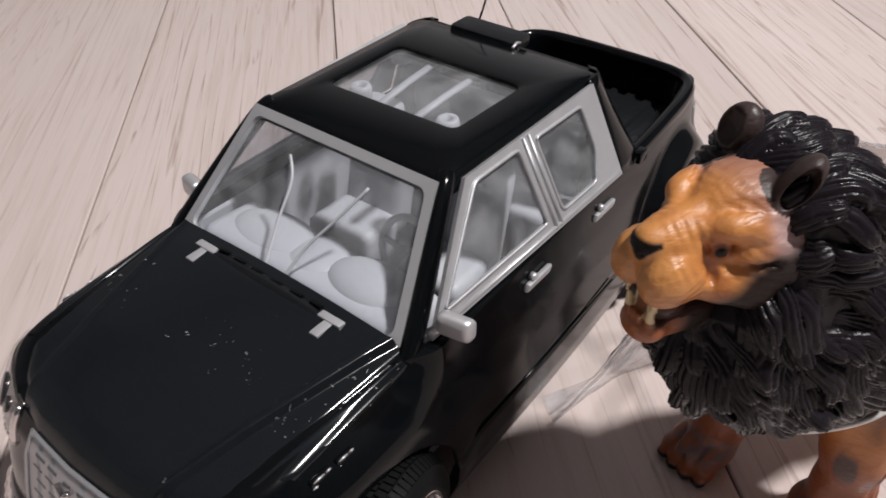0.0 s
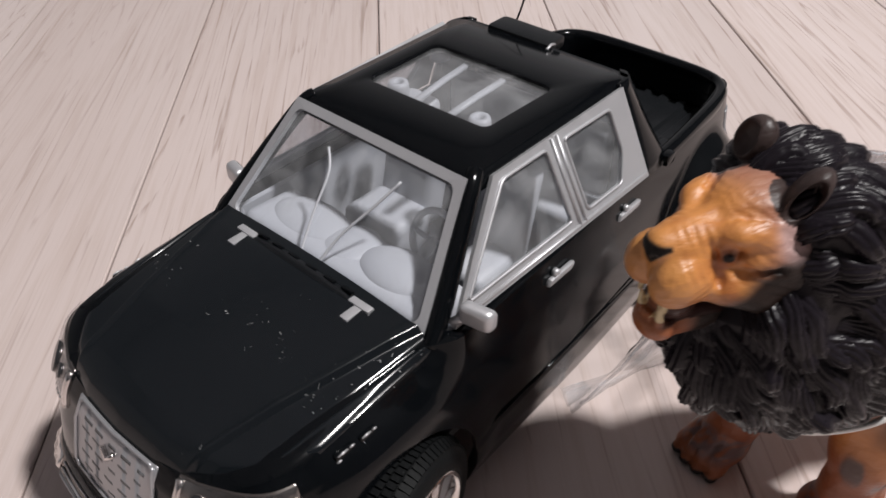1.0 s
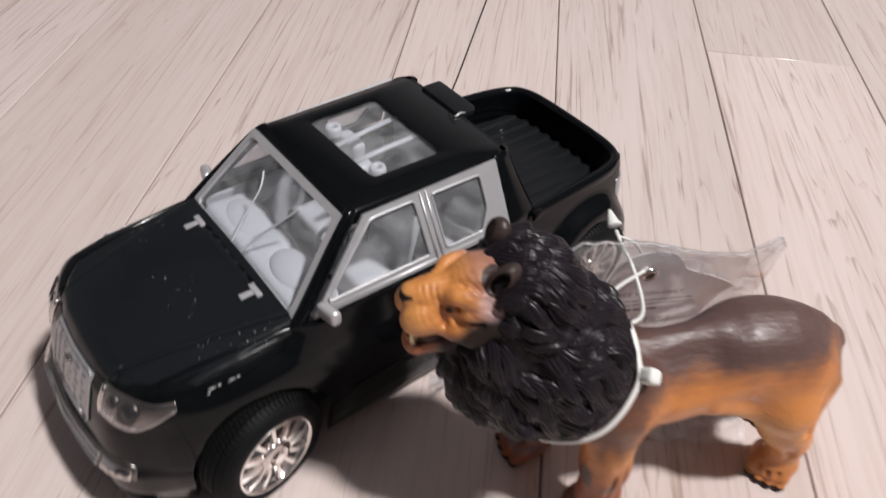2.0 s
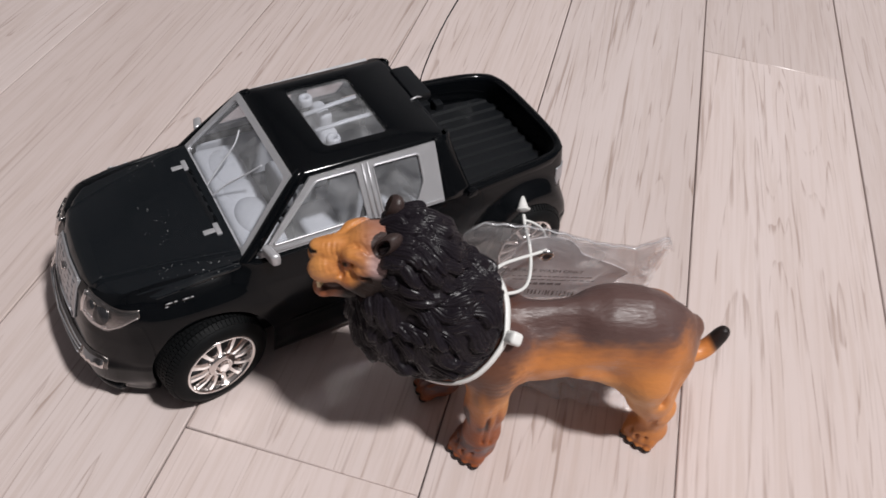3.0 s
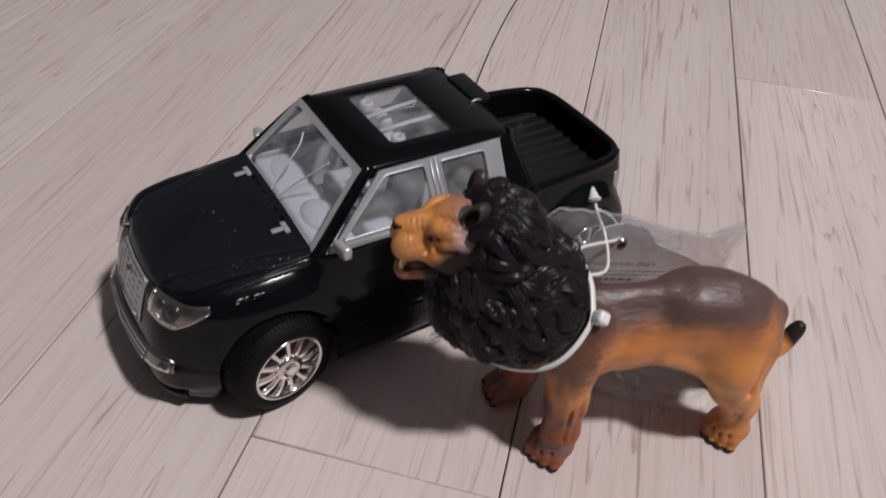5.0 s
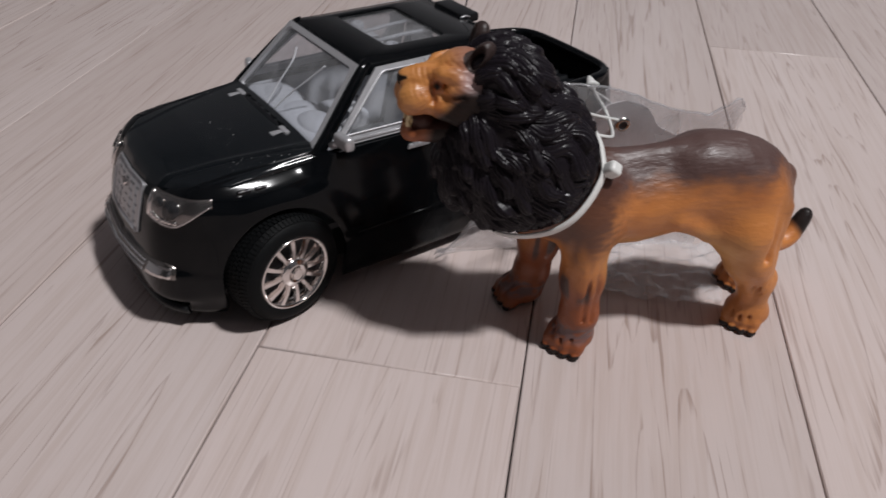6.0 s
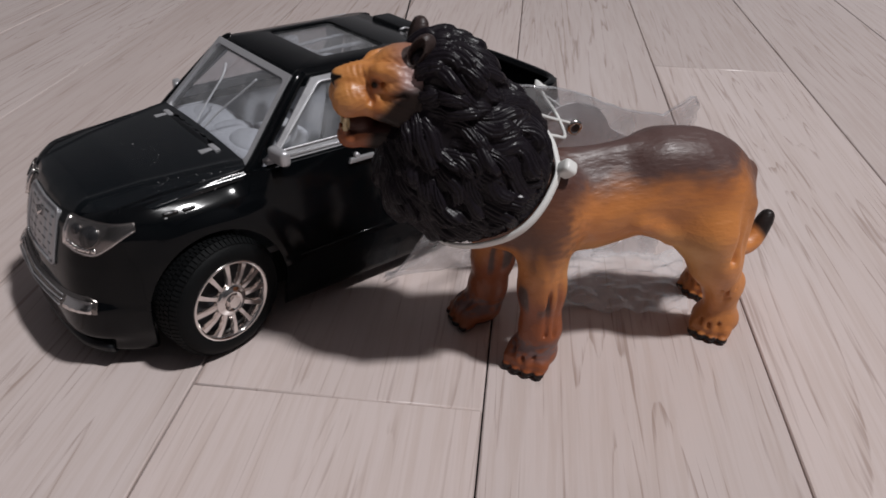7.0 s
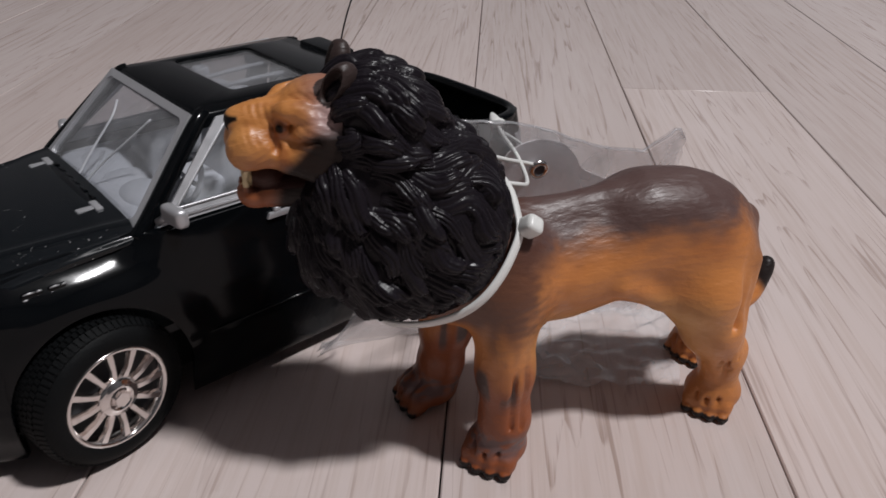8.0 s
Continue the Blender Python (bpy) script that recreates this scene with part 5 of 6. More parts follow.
def lion_mane():
    f = Field((-42, -24, 26), (19, 26, 92), 0.36)
    for c, r in (((-8.8, 1, 55.8), (16.8, 15.6, 20.2)), ((-21.2, 1, 55.4), (8.6, 11.0, 11.4)), ((-13.5, 2.4, 74), (10.5, 12.6, 11.2)),
                 ((-17.0, 2.4, 78.0), (7.6, 10.5, 7.4)), ((-4, 0, 60), (11.0, 14.5, 13.5)), ((0.0, 0, 50.0), (12.6, 14.8, 17.4)), ((-20.0, 2, 67.0), (9.4, 12.0, 9.0))):
        f.ball(c, r, 4)
    x, y, z = (a.reshape([-1 if k == q else 1 for q in range(3)]) for k, a in enumerate(f.axes))
    strap = (x - TIE_P[0]) * TIE_N[0] + (y - TIE_P[1]) * TIE_N[1] + (z - TIE_P[2]) * TIE_N[2]
    f.d = np.maximum(f.d, strap + 0.3)
    face = (-22.0 - 0.0148 * np.maximum(87 - z, 0) ** 2 + 0.02 * (y - HY) ** 2) - x
    f.d = np.maximum(f.d, face)
    # a deep curl behind the cheek
    f.rod((-19.6, -9.0, 79.0), (-17.4, -11.6, 71.0), 1.3, 1.6, 1.0, cut=True)
    core = f.d.copy()
    grad = np.gradient(core)
    g = random.Random(11)
    seeds, quads = net(f)
    seeds, quads = finer(seeds, quads)
    order = g.sample(range(len(seeds)), 9000)
    grid, picked = {}, []
    GAP = 2.5
    for i in order:
        p = seeds[i]
        if (p - TIE_P) @ TIE_N > -1.2:
            continue
        key = tuple(np.floor(p / GAP).astype(int))
        near = [q for dx in (-1, 0, 1) for dy in (-1, 0, 1) for dz in (-1, 0, 1) for q in grid.get((key[0] + dx, key[1] + dy, key[2] + dz), ())]
        if all(np.sum((p - q) ** 2) > GAP * GAP for q in near):
            grid.setdefault(key, []).append(p)
            picked.append(p)

    def sample(p):
        i = tuple(np.clip(np.round((p - f.lo) / f.step).astype(int), 0, np.array(f.shape) - 1))
        n = np.array([grad[k][i] for k in range(3)])
        return core[i], n / (np.linalg.norm(n) + 1e-6)

    cell = np.clip((seeds - f.lo) / f.step, 0, np.array(f.shape) - 1.001)
    base = cell.astype(int)
    part_of = cell - base
    normal = np.zeros_like(seeds)
    for c in ((i, j, k) for i in (0, 1) for j in (0, 1) for k in (0, 1)):
        weight = np.prod(np.where(c, part_of, 1 - part_of), 1)
        normal += weight[:, None] * np.stack([grad[k][tuple((base + c).T)] for k in range(3)], 1)
    normal /= np.linalg.norm(normal, axis=1)[:, None] + 1e-6
    rise = np.zeros(len(seeds))
    middle = np.array([-31.0, HY, 74.0])
    slab = np.argsort(seeds[:, 2])
    tall = seeds[slab, 2]
    for p in picked:
        wob, amp = g.uniform(0, 6.28), g.uniform(0.12, 0.42)
        long_k, half, up = g.uniform(1.0, 1.65), g.uniform(1.3, 2.2), g.uniform(0.6, 2.0)
        strands = g.choice((2, 3, 3, 4))
        crisp = g.uniform(0.32, 0.62)
        lean = g.gauss(0, 0.16)
        if g.random() < 0.14:      # some locks stand out from the rest
            up = up + g.uniform(0.5, 1.2)
        q, line = p.copy(), []
        for s in range(9):
            dist, nrm = sample(q)
            q = q - nrm * dist
            away = q - middle
            away = away / np.linalg.norm(away) + np.array([0.2, 0, -0.5])
            tan = away - nrm * (away @ nrm)
            tan /= np.linalg.norm(tan) + 1e-6
            sd = np.cross(nrm, tan)
            a = amp * math.sin(wob + s * 0.9) + lean + 1.35 * noise.noise(Vector(q * 0.12))
            tan = tan * math.cos(a) + sd * math.sin(a)
            line.append((q.copy(), tan, np.cross(nrm, tan)))
            q = q + tan * long_k
        # finer steps along the lock
        span = np.linspace(0, 8, 41)
        low = np.minimum(span.astype(int), 7)
        line = np.array(line)
        line = line[low] * (1 - (span - low))[:, None, None] + line[low + 1] * (span - low)[:, None, None]
        pts = line[:, 0]
        lo, hi = pts.min(0) - 2.8, pts.max(0) + 2.8
        near = slab[np.searchsorted(tall, lo[2]):np.searchsorted(tall, hi[2])]
        P = seeds[near]
        near = near[((P > lo) & (P < hi)).all(1)]
        P = seeds[near]
        gaps = np.sum(P ** 2, 1)[:, None] - 2 * P @ pts.T + np.sum(pts ** 2, 1)[None]
        best = np.argmin(gaps, 1)
        tans, sides = line[best, 1], line[best, 2]
        off = P - pts[best]
        t = (best / 5.0 + np.clip(np.sum(off * tans, 1) / long_k, -0.3, 0.3)) / 8.0
        w = np.sum(off * sides, 1)
        width = half * (0.55 + 0.75 * t - 0.95 * np.maximum(t, 0) ** 3) + 0.05
        inside = (t > -0.02) & (t < 1.0) & (np.abs(w) < width) & (gaps.min(1) < 9.0)
        shape = np.sqrt(np.clip(1 - (w / width) ** 2, 0, 1))
        prof = np.clip(t / 0.7, 0, 1) ** 0.8 * (1 - 0.75 * np.clip((t - 0.8) / 0.2, 0, 1) ** 2)
        ridge = np.abs(np.cos(math.pi * strands * (w / (2 * width) + 0.12 * np.sin(5 * t + wob)))) ** 0.7
        h = up * prof * (0.35 + 0.65 * shape) + crisp * ridge * (0.45 + 0.55 * prof)
        rise[near] = np.where(inside, np.maximum(rise[near], h), rise[near])
    # the locks sink in under the strap
    edge = (seeds - TIE_P) @ TIE_N
    rise *= np.clip((0.2 - edge) / 4.5, 0.06, 1)
    return f, seeds + normal * rise[:, None], quads


def lion_paint(v, shell):
    """Airbrushed toy colours for each vertex: tan below, dark along the back, black mane, nose, claws and tail tip;
    some shade and sheen is painted in too.
    """
    x, y, z = v.T
    tan = np.array([0.57, 0.212, 0.054])
    rust = np.array([0.25, 0.058, 0.014])
    brown = np.array([0.080, 0.046, 0.044])
    mauve = np.array([0.24, 0.125, 0.115])
    dark = np.array([0.0175, 0.0128, 0.0124])
    cream = np.array([0.64, 0.36, 0.13])
    col = np.tile(tan if shell == 0 else np.array([0.54, 0.215, 0.056]), (len(v), 1))
    if shell == 2:
        col[:] = dark
        return col
    wob = np.array([noise.noise(Vector(p * 0.13)) for p in v])
    fine = np.array([noise.noise(Vector((p[0] * 0.28, p[1] * 0.9, p[2] * 0.9))) for p in v])
    hair = np.array([noise.noise(Vector((p[0] * 0.42, p[1] * 0.30, p[2] * 0.10))) for p in v])

    def put(w, c):
        w = np.clip(w, 0, 1)[:, None]
        col[:] = col * (1 - w) + c * w

    def ramp(a, lo, hi):
        t = np.clip((a - lo) / (hi - lo), 0, 1)
        return t * t * (3 - 2 * t)

    if shell == 0:
        put(0.8 * ramp(-z + 2 * wob, -39, -30) * ramp(x, 8, 22) * ramp(-x, -62, -46), cream)
        put(0.95 * ramp(-z + 4 * wob + 4 * hair, -34, -20) * (1 - ramp(x, 16, 24)), rust)
        put(0.30 * ramp(-z + 3 * wob + 2 * hair, -14, -2) * ramp(x, 24, 40), rust)
        put(0.28 * ramp(z + 1.5 * wob, 41, 50) * ramp(x, 6, 14), rust)
        put(0.22 * ramp(wob + 0.2 * hair, 0.05, 0.6) * (x < 64), rust)
        put(0.20 * ramp(hair, 0.12, 0.5) * ramp(-z, -34, -24) * (x < 24), rust * 0.8)
        trunk = ramp(x, 4, 12) * (1 - ramp(x, 71, 73)) * ramp(z, 24, 30)
        put(0.97 * trunk * ramp(z + 1.6 * wob + 1.5 * fine - 0.05 * (x - 30), 46.0, 54.0), brown)
        put(0.85 * ramp(x, 60, 69) * ramp(z + 4 * wob + 2 * fine, 35, 48) * (1 - ramp(x, 71, 73)), brown)
        # dark brush strokes over the shoulder and down the foreleg
        put(0.92 * (1 - ramp(x + 4 * fine + 2 * wob, 9, 20)) * ramp(z + 5 * wob + 4 * hair, 28, 38), np.array([0.085, 0.030, 0.018]))
        put(0.85 * ramp(hair + 0.5 * wob, -0.05, 0.28) * ramp(z, 17, 22) * (1 - ramp(z, 27, 33)) * (1 - ramp(x, 9, 13)), dark * 2.6)
        # bluish-dark tops on the forepaws, a sheen put into the colour; black claws
        fore = (x < 14) & (z < 13)
        put(0.75 * fore * ramp(fine + 0.6 * wob, -0.5, 0.2) * ramp(z, 3.8, 6.5) * (1 - ramp(z, 9, 12)), np.array([0.11, 0.088, 0.098]))
        for px, py, turn, _ in PAWS:
            ahead = -(x - px) * math.cos(radians(turn)) - (y - py) * math.sin(radians(turn))
            aside = (x - px) * math.sin(radians(turn)) - (y - py) * math.cos(radians(turn))
            put(1.0 * ((ahead > 6.8 - 0.05 * aside ** 2) & (ahead < 11) & (np.abs(aside) < 8) & (z < 2.0)), dark)
        put(ramp(x + 0.8 * (z - 14), 90.5, 94) * (x > 84), dark)
        return col
    put(0.45 * ramp(z, 74, 70) * ramp(x, -30, -26), rust)
    put(0.75 * ramp(x + wob - 0.10 * (z - 77) + 0.5 * np.abs(y - HY) - 0.5 * np.maximum(0, 76 - z), -27.0, -19.5), mauve)
    put(0.6 * ramp(z + wob, 80.5, 84) * ramp(x, -30, -25), mauve)
    # rust low on the face and in the cheek crease, partly painted shade
    put(0.85 * ramp(-z + 1.5 * wob - 0.2 * (x + 36), -75.5, -67), rust)
    put(0.22 * ramp(fine, 0.0, 0.45), rust)
    put(0.5 * ramp(-np.abs(x + 32.0 - 0.35 * (75 - z)), -1.6, -0.4) * ramp(np.abs(y - HY), 3.2, 4.6) * ramp(z, 70, 73) * (1 - ramp(z, 77, 79)), rust)
    # shade behind the mouth and under the cheek, painted nearly black
    back = -33.6 + 4.6 * np.clip((z - 70.5) / 5.0, 0, 1) - 0.3 * np.maximum(67 - z, 0)
    put(1.0 * ramp(x + 0.7 * wob, back - 0.6, back + 3.4) * ramp(-z + 0.25 * (x + 30), -78.4, -75.4), np.array([0.016, 0.009, 0.007]))
    # temple highlight, painted into the colour as a pale mauve patch
    put(0.55 * (1 - ramp(np.sqrt((x + 23.6) ** 2 + (z - 80.2) ** 2 + 0.6 * (np.abs(y - HY) - 7.3) ** 2), 1.0, 4.2)), np.array([0.48, 0.36, 0.37]))
    put(0.18 * ramp(-x - 0.4 * np.abs(z - 75), 34.5, 38), cream)
    put(ramp(0.45 + 0.75 * (z - 76.2) - np.abs(y - HY), -0.15, 0.2) * ramp(-x, 38.0, 38.4) * ramp(z, 75.9, 76.3) * ramp(-z, -79.9, -79.4), dark * 0.35)
    for e in (-1, 1):
        far = np.sqrt((x + 31.6) ** 2 + (y - HY - 5.4 * e) ** 2 + (z - 78.0) ** 2)
        put(0.5 * (1 - ramp(far, 1.6, 2.6)), rust)
        put(0.6 * (1 - ramp(far, 1.1, 1.5)), rust * 0.6)
        put(1.0 * (1 - ramp(far, 0.6, 1.0)), dark * 0.35)
    mouth = (z > 65.8) & (z < 70.8) & (x > -38.8) & (x < -27) & (np.abs(y - 1.9) < 4.0) & (np.abs(z - 68.3 - 0.02 * (x + 33)) < 2.3)
    put(0.95 * mouth * ramp(x, -39.0, -36.5), np.array([0.030, 0.008, 0.006]))
    for a in (-0.2, 3.8):
        put(1.0 * ((np.hypot(x + 38.0, y - a) < 1.1) & (z > 67.0) & (z < 69.8)), np.array([0.72, 0.58, 0.34]))
    ear = (z > 81.4) & (x > -25.5) & ((np.sqrt((x + 21.2) ** 2 + (y + 3.2) ** 2 + (z - 85.2) ** 2) < 4.6) | (np.hypot(y - 8.7, z - 86.0) < 4.2)) & ((y < 1.2) | (y > 6.0))
    put(0.95 * ear, dark * 1.5)
    return col


def build_lion():
    body, head = lion_body(), lion_head()
    mane, mane_v, mane_q = lion_mane()
    shells = (body, head, mane)
    verts, quads, paint, total = [], [], [], 0
    for k, (v, q) in enumerate((net(body), net(head), (mane_v, mane_q))):
        verts.append(v)
        quads.append(q + total)
        paint.append(lion_paint(v, k))
        total += len(v)
    verts, quads, paint = np.concatenate(verts), np.concatenate(quads), np.concatenate(paint)
    me = bpy.data.meshes.new("toy_lion")
    me.vertices.add(len(verts))
    me.vertices.foreach_set("co", (verts * MM).astype(np.float32).ravel())
    me.loops.add(quads.size)
    me.loops.foreach_set("vertex_index", quads.astype(np.int32).ravel())
    me.polygons.add(len(quads))
    me.polygons.foreach_set("loop_start", np.arange(0, quads.size, 4, dtype=np.int32))
    me.update(calc_edges=True)
    me.validate()
    me.polygons.foreach_set("use_smooth", [True] * len(me.polygons))
    col = me.color_attributes.new("paint", "FLOAT_COLOR", "POINT")
    rgba = np.ones((len(verts), 4), np.float32)
    rgba[:, :3] = paint
    col.data.foreach_set("color", rgba.ravel())
    m = material("painted_toy_vinyl", (0.5, 0.2, 0.05), 0.46, spec=0.65)
    nn, ll, b = nodes_of(m)
    at = nn.new("ShaderNodeAttribute")
    at.attribute_name = "paint"
    ll.new(at.outputs["Color"], b.inputs["Base Color"])
    # the black paint is duller than the tan
    grey, gloss = nn.new("ShaderNodeRGBToBW"), nn.new("ShaderNodeMapRange")
    gloss.inputs["From Max"].default_value, gloss.inputs["To Min"].default_value, gloss.inputs["To Max"].default_value = 0.06, 0.15, 0.65
    ll.new(at.outputs["Color"], grey.inputs["Color"])
    ll.new(grey.outputs["Val"], gloss.inputs["Value"])
    ll.new(gloss.outputs["Result"], b.inputs["Specular IOR Level"])
    add_bump(m, 800.0, 0.55, 0.0005, stretch=(0.35, 1, 1))
    vary_rough(m, 250.0, 0.38, 0.54)
    me.materials.append(m)
    # the mane is moulded in a glossier dark brown
    hair = material("dark_mane_vinyl", (0.0115, 0.0092, 0.0122), 0.34, spec=0.5)
    hair.node_tree.nodes["Principled BSDF"].inputs["IOR"].default_value = 1.26
    vary_rough(hair, 300.0, 0.22, 0.38)
    add_bump(hair, 900.0, 0.3, 0.0002)
    me.materials.append(hair)
    which = np.zeros(len(me.polygons), np.int32)
    which[-len(mane_q):] = 1
    me.polygons.foreach_set("material_index", which)
    lion = tagged(new("toy_lion", me), "painted vinyl toy lion with black mane and open mouth, standing", "toy lion")
    lion.matrix_world = pose(0.0005, 0.027, 0, 0, 0, 20)
    return lion, shells


lion, lion_shells = build_lion()


def lift_out(c, d, gap):
    """The first place outwards from c along d that lies gap above the lion's surface, in millimetres."""
    for k in range(400):
        q = c + d * (7.0 + 0.1 * k)
        if min(lion_shells[0].at(q[None])[0], lion_shells[2].at(q[None])[0]) > gap:
            return q
    return c + d * 17.0

# ---------------------------------------------------------------- strap round the lion's neck
def on_lion(x, y, z):
    return lion.matrix_world @ (MM * Vector((x, y, z)))


tie = tagged(new("cable_tie"), "milky white nylon cable tie round the toy lion's neck", "cable tie")
TIE_C = np.array([0.5, 0.0, 48.0])
TIE_C = TIE_C - ((TIE_C - TIE_P) @ TIE_N - 0.5) * TIE_N
side_a = np.cross(TIE_N, (0, 1, 0))
side_a /= np.linalg.norm(side_a)
side_b = np.cross(TIE_N, side_a)
tie_ring = [lift_out(TIE_C, side_a * math.cos(a) + side_b * math.sin(a), 1.1) for a in (2 * math.pi * k / 72 for k in range(72))]
for _ in range(4):
    tie_ring = [(tie_ring[k - 1] + 2 * tie_ring[k] + tie_ring[(k + 1) % 72]) / 4 for k in range(72)]
tie_ring = [on_lion(*p) for p in tie_ring]
tie_up = lion.matrix_world.to_3x3() @ Vector(TIE_N)
part("strap", tube_mesh("strap", tie_ring, 0.58 * MM, TIE, 10, flat=2.2, up=tie_up, ring=True), tie)
head_me = box_mesh("lock_head", (-0.0019, -0.0018, -0.0021), (0.0019, 0.0018, 0.0021), TIE, 1.3 * MM, 4)
lock = part("lock_head", head_me, tie, "rounded locking head of the tie")
lock.matrix_world = Matrix.Translation(on_lion(11.9, -11.0, 57.8)) @ pose(0, 0, 0, 40, 35, 20)

# plastic swing-tag fastener with an arrow tip
fastener = tagged(new("tag_fastener"), "white plastic loop fastener with an arrow-shaped tip", "fastener")
loop_pts = [(9.4, 64.5, 60.4), (10.6, 61.0, 59.6), (13.2, 55.7, 58.0), (15.2, 48.2, 56.6), (15.4, 41.0, 57.2), (13.4, 35.2, 59.6), (9.6, 31.2, 62.0), (6.6, 31.6, 64.0), (5.6, 34.0, 65.0), (7.4, 39.5, 63.6), (11.0, 46.6, 60.0), (14.6, 52.6, 57.0), (18.0, 58.6, 54.0), (18.6, 60.6, 53.4)]
part("loop", tube_mesh("loop", [MM * p for p in smooth_curve(loop_pts, 6)], 0.5 * MM, TIE, 8), fastener)
part("strand", tube_mesh("strand", [MM * p for p in smooth_curve([(10.2, 62.8, 60.0), (13.0, 65.0, 57.6), (16.2, 65.6, 55.0), (18.4, 61.4, 53.2)], 6)], 0.4 * MM, TIE, 8), fastener)
arrow = smooth_curve([(7.7, 71.2, 61.5), (8.1, 69.2, 61.3), (8.7, 67.0, 60.9), (9.0, 66.2, 60.8)], 4)
n_arrow = len(arrow)
part("arrow_tip", tube_mesh("arrow_tip", [MM * p for p in arrow], [(0.35 + 1.75 * k / (n_arrow - 2)) * MM if k < n_arrow - 1 else 0.9 * MM for k in range(n_arrow)], TIE, 12, flat=0.6), fastener, "barbed white arrow tip")

# ---------------------------------------------------------------- clear bag with the care card in it, behind the lion
FILM = glass_material("clear_film", (0.97, 0.97, 0.98), 0.14, 0.26, 60.0)

HOLE = Vector((18.1, 59.4, 53.7))
TAG_X = Vector((math.cos(radians(20)), math.sin(radians(20)), 0))
TAG_Y = Vector((0.058, -0.16, 0.985)).normalized()
TAG_N = TAG_X.cross(TAG_Y)


def on_tag(s, t, d=0.0):
    """A place on the care card's plane, from its eyelet, in millimetres; d: towards the lion."""
    return MM * (HOLE + TAG_X * s + TAG_Y * t + TAG_N * d)


def bag_top(s):
    return lerp_table(s, [(-52, -51), (-46, -46), (-38, -32), (-30, -4), (-24, 10), (-20, 13.4), (-6, 11.4), (3, 8.5), (8, 6.0), (17, 2.6), (28, 0.6), (33, 4.0), (36, 6.4), (38, 3.0)])


bag = tagged(new("plastic_bag"), "crumpled clear plastic bag standing behind the toy lion", "plastic bag")
for side, nm in ((-1, "rear_film"), (1, "front_film")):
    rows = []
    for i in range(64):
        s = -52 + 90 * i / 63
        top = bag_top(s)
        row = []
        for k in range(30):
            f = k / 29
            t = top + (-53.5 - top) * f
            puff = 2.0 * math.sin(math.pi * f) * math.sin(math.pi * (i / 63))
            crease = 0.9 * noise.noise(Vector((s * 0.07, t * 0.10, side * 3.0))) + 0.28 * (0.3 + ease(s, -4, -16) if s < -4 else 0.3) * noise.noise(Vector((s * 0.4, t * 0.3, side * 7.0)))
            crease += 1.3 * ease(s, 27, 34) * noise.noise(Vector((s * 0.5, t * 0.45, side * 5.0)))
            edge = min(1, i / 4, (63 - i) / 4, k / 3)
            p = on_tag(s + 0.6 * crease, t, side * (0.9 + puff) + crease * edge)
            p.y += 0.007 * f * f * (1 - i / 63)
            p.z = max(p.z, 0.0012 + 0.0006 * side)
            row.append(tuple(p))
        rows.append(row)
    film = part(nm, grid_mesh(nm, rows, FILM), bag)
    film.visible_shadow = False
# added crumpled film sheet, standing in for light the bag throws on the floor
rows = []
for i in range(40):
    row = []
    for k in range(26):
        x, y = 14 + 44 * i / 39, 47 + 35 * k / 25
        x, y = x + 0.10 * (y - 60) + 2.2 * noise.noise(Vector((y * 0.11, 3.0, 1.0))), y + 2.4 * noise.noise(Vector((x * 0.10, 8.0, 2.0)))
        fold = 1.5 * abs(noise.noise(Vector((x * 0.13, y * 0.20, 4.0)))) + 0.7 * abs(noise.noise(Vector((x * 0.38, y * 0.5, 9.0))))
        row.append((x * MM, y * MM, (0.35 + 2.2 * fold) * MM))
    rows.append(row)
film = part("wisp_film", grid_mesh("wisp_film", rows, FILM), bag, "crumpled clear film added for the wisps of light on the floor")
film.visible_shadow = False
# bright heat-sealed rim along the top
rim_pts = [on_tag(s, bag_top(s), 0.3 * math.sin(s)) for s in np.linspace(-50, 38, 60)]
part("sealed_rim", tube_mesh("sealed_rim", rim_pts, 0.32 * MM, FILM, 6), bag, "heat-sealed bag rim")

CARD = material("pale_grey_card", (0.66, 0.61, 0.63), 0.55)
add_bump(CARD, 400.0, 0.1)
INK = material("dark_print", (0.07, 0.06, 0.07), 0.6)
card = tagged(new("care_card"), "pale grey printed care card inside the clear bag", "card")


def flat_card(name, pts, d, thick, mat, parent):
    bm = bmesh.new()
    top = [bm.verts.new(on_tag(s, t, d)) for s, t in pts]
    low = [bm.verts.new(on_tag(s, t, d - thick)) for s, t in pts]
    bm.faces.new(top)
    bm.faces.new(low[::-1])
    for k in range(len(pts)):
        bm.faces.new((top[k - 1], top[k], low[k], low[k - 1]))
    bmesh.ops.recalc_face_normals(bm, faces=bm.faces)
    me = bpy.data.meshes.new(name)
    bm.to_mesh(me)
    bm.free()
    me.materials.append(mat)
    return part(name, me, parent)


outline = [tuple(p.to_2d()) for p in smooth_curve([(-11, -28, 0), (-10, -14, 0), (-9, -2, 0), (-7, 4, 0), (-1, 6.6, 0), (5.4, 5.4, 0), (9.6, 1.6, 0), (12.2, -2.4, 0), (18, -5.6, 0), (25, -9.6, 0), (29.6, -13.4, 0), (27, -17.5, 0), (24, -28, 0)], 4)]
sheet = flat_card("sheet", outline, 0.15, 0.35, CARD, card)
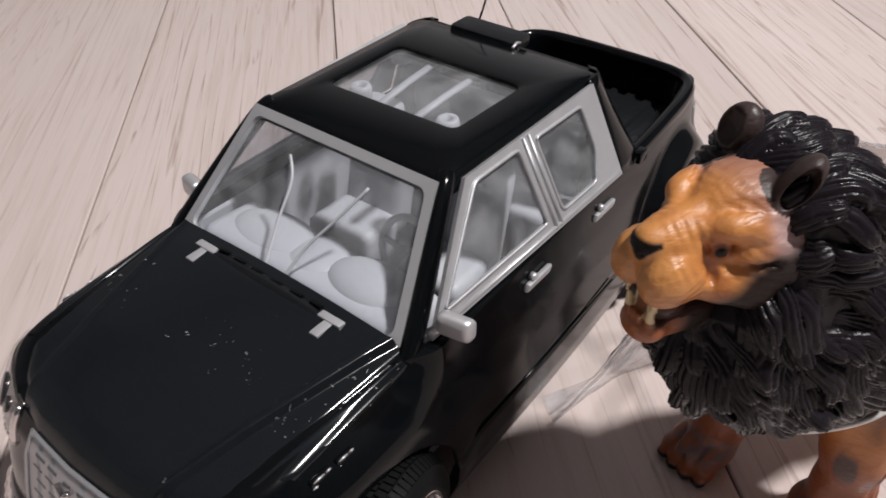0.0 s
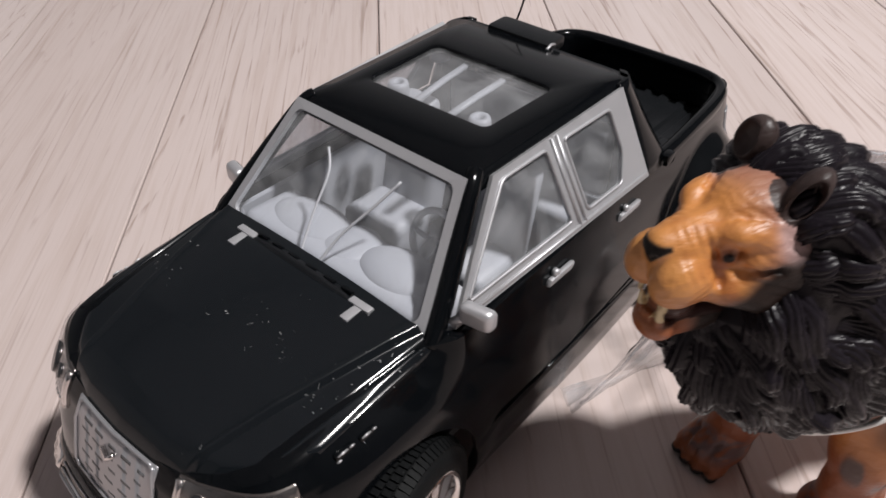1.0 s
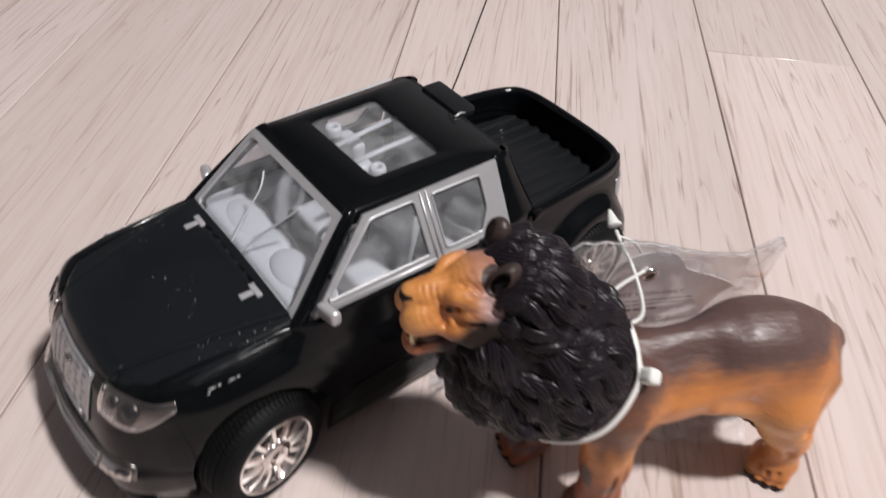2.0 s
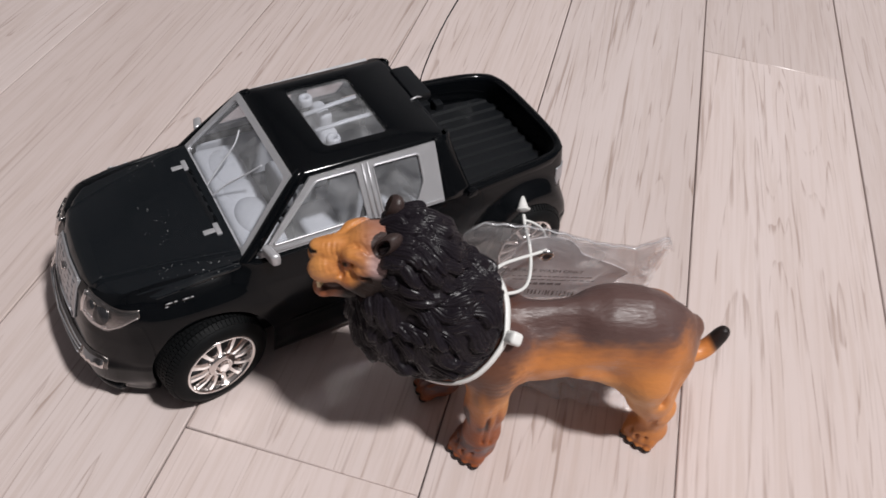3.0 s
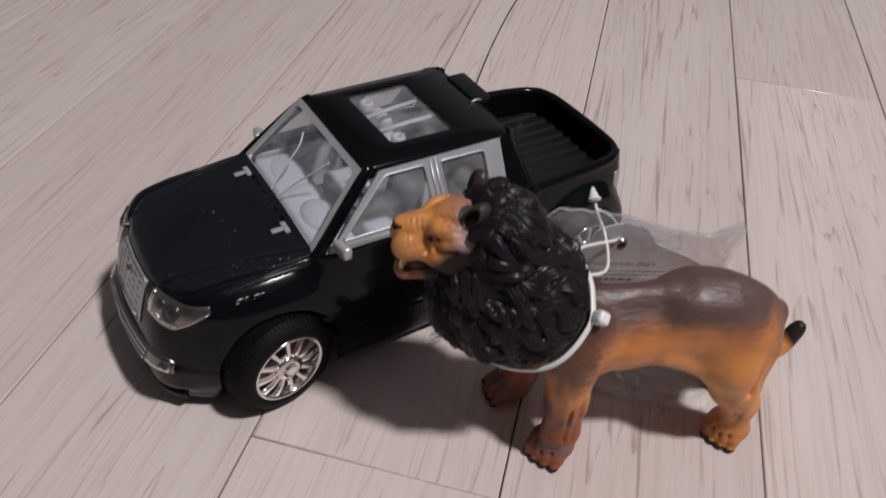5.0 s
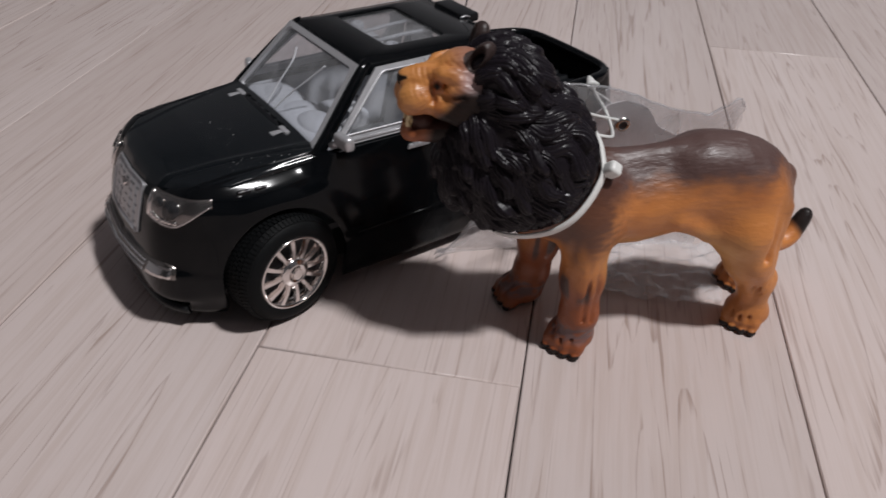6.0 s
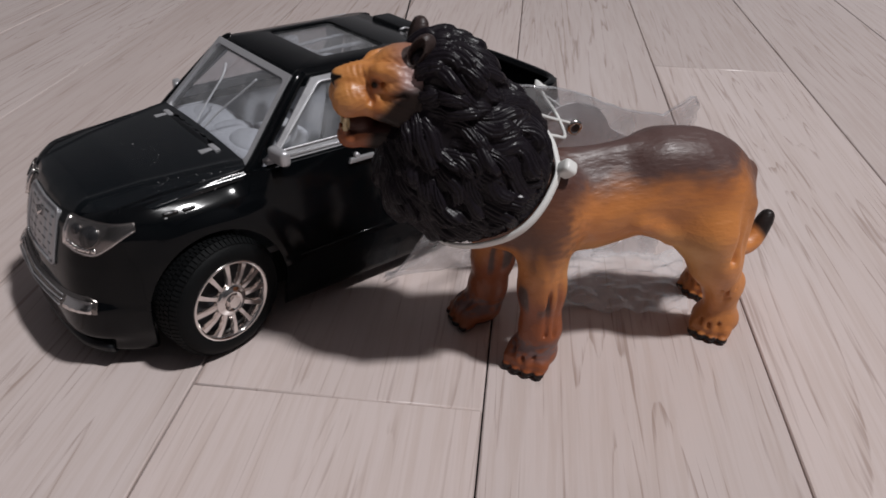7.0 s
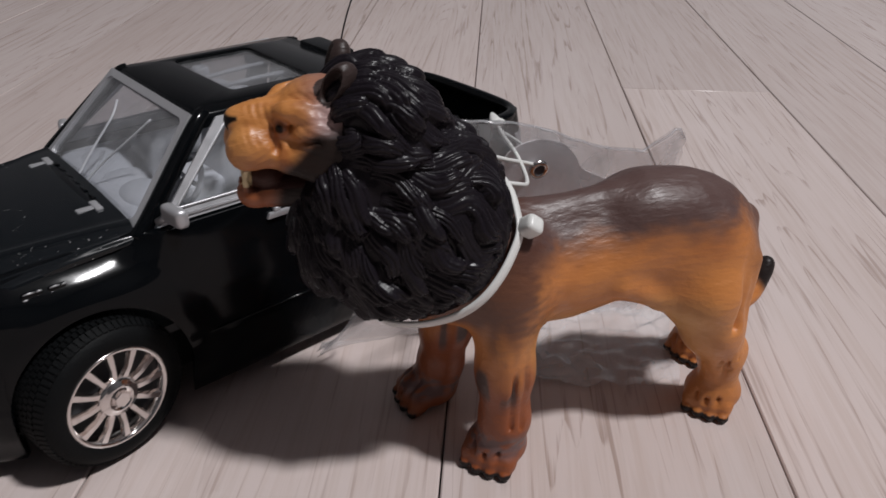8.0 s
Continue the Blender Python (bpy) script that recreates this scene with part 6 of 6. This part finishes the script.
eyelet = part("eyelet", lathe_mesh("eyelet", [(1.25 * MM, -0.4 * MM), (1.35 * MM, 0.5 * MM), (2.2 * MM, 0.4 * MM), (2.4 * MM, -0.3 * MM)], CHROME, 24), card, "small metal eyelet")
eyelet.matrix_world = Matrix.Translation(on_tag(0, 0, 2.3)) @ Matrix((TAG_X, TAG_N, -TAG_Y)).transposed().to_4x4()
hole_disc = part("eyelet_hole", lathe_mesh("eyelet_hole", [(0.01 * MM, 0.20 * MM), (1.3 * MM, 0.18 * MM)], INK, 20), card)
hole_disc.matrix_world = eyelet.matrix_world


def print_words(text, s, t, size):
    cu = bpy.data.curves.new("words", "FONT")
    cu.body, cu.size, cu.extrude = text, size * MM, 0.00002
    ob = new("words", cu)
    bpy.context.view_layer.update()
    me = bpy.data.meshes.new_from_object(ob.evaluated_get(bpy.context.evaluated_depsgraph_get()))
    bpy.data.objects.remove(ob)
    me.materials.clear()
    me.materials.append(INK)
    w = part("printed_words", me, card)
    w.matrix_world = Matrix.Translation(on_tag(s, t, 0.2)) @ Matrix((TAG_X, TAG_Y, TAG_N)).transposed().to_4x4() @ pose(0, 0, 0, 0, 0, -4)


print_words("SURFACE WASH ONLY", -10.6, -11.6, 2.5)
bars = random.Random(3)
for t, s0, s1, h in ((-14.6, -7.5, 17.0, 0.45), (-16.6, -7.0, 19.5, 0.45), (-19.6, -2.6, 8.0, 1.1)):
    s = s0
    while s < s1:
        w = bars.uniform(0.8, 2.4)
        slope = -0.07 * (s - s0)
        flat_card("printed_bar", [(s, t + slope), (s + w, t + slope), (s + w, t + slope + h), (s, t + slope + h)], 0.2, 0.04, INK, card)
        s += w + 0.5
s = -9.5
while s < 15.0:
    w = bars.choice((0.25, 0.4, 0.7))
    slope = -0.12 * (s + 9.5)
    flat_card("barcode_bar", [(s, -24.6 + slope), (s + w, -24.6 + slope), (s + w, -21.8 + slope), (s, -21.8 + slope)], 0.2, 0.04, INK, card)
    s += w + bars.choice((0.3, 0.5, 0.9))

# ---------------------------------------------------------------- floor planks, last
WIDTH, LONG = 0.075, 0.9
SEAM_GAP = 0.0003
rng = random.Random(7)
plank_cache = {}


def plank_mesh(length):
    key = round(length, 3)
    if key not in plank_cache:
        plank_cache[key] = box_mesh("plank", (SEAM_GAP, SEAM_GAP * 0.2, -0.004), (WIDTH - SEAM_GAP * 0.4, length - SEAM_GAP * 0.2, 0.0), WOOD, 0.0004, 1)
    return plank_cache[key]


known = {-1: 0.0, 1: 0.288}
for col in range(-32, 32):
    start = known.get(col, rng.uniform(-0.45, -0.02) if abs(col) > 3 else rng.uniform(-0.36, -0.24))
    edges = [start + LONG * k for k in range(-4, 5)]
    edges = [e for e in edges if -SIZE < e < SIZE]
    edges = [-SIZE, *edges, SIZE]
    for a, b in zip(edges, edges[1:]):
        if b - a < 0.02:
            continue
        ob = new("plank", plank_mesh(b - a))
        ob.parent = floor
        ob.matrix_world = pose(col * WIDTH, a, 0)
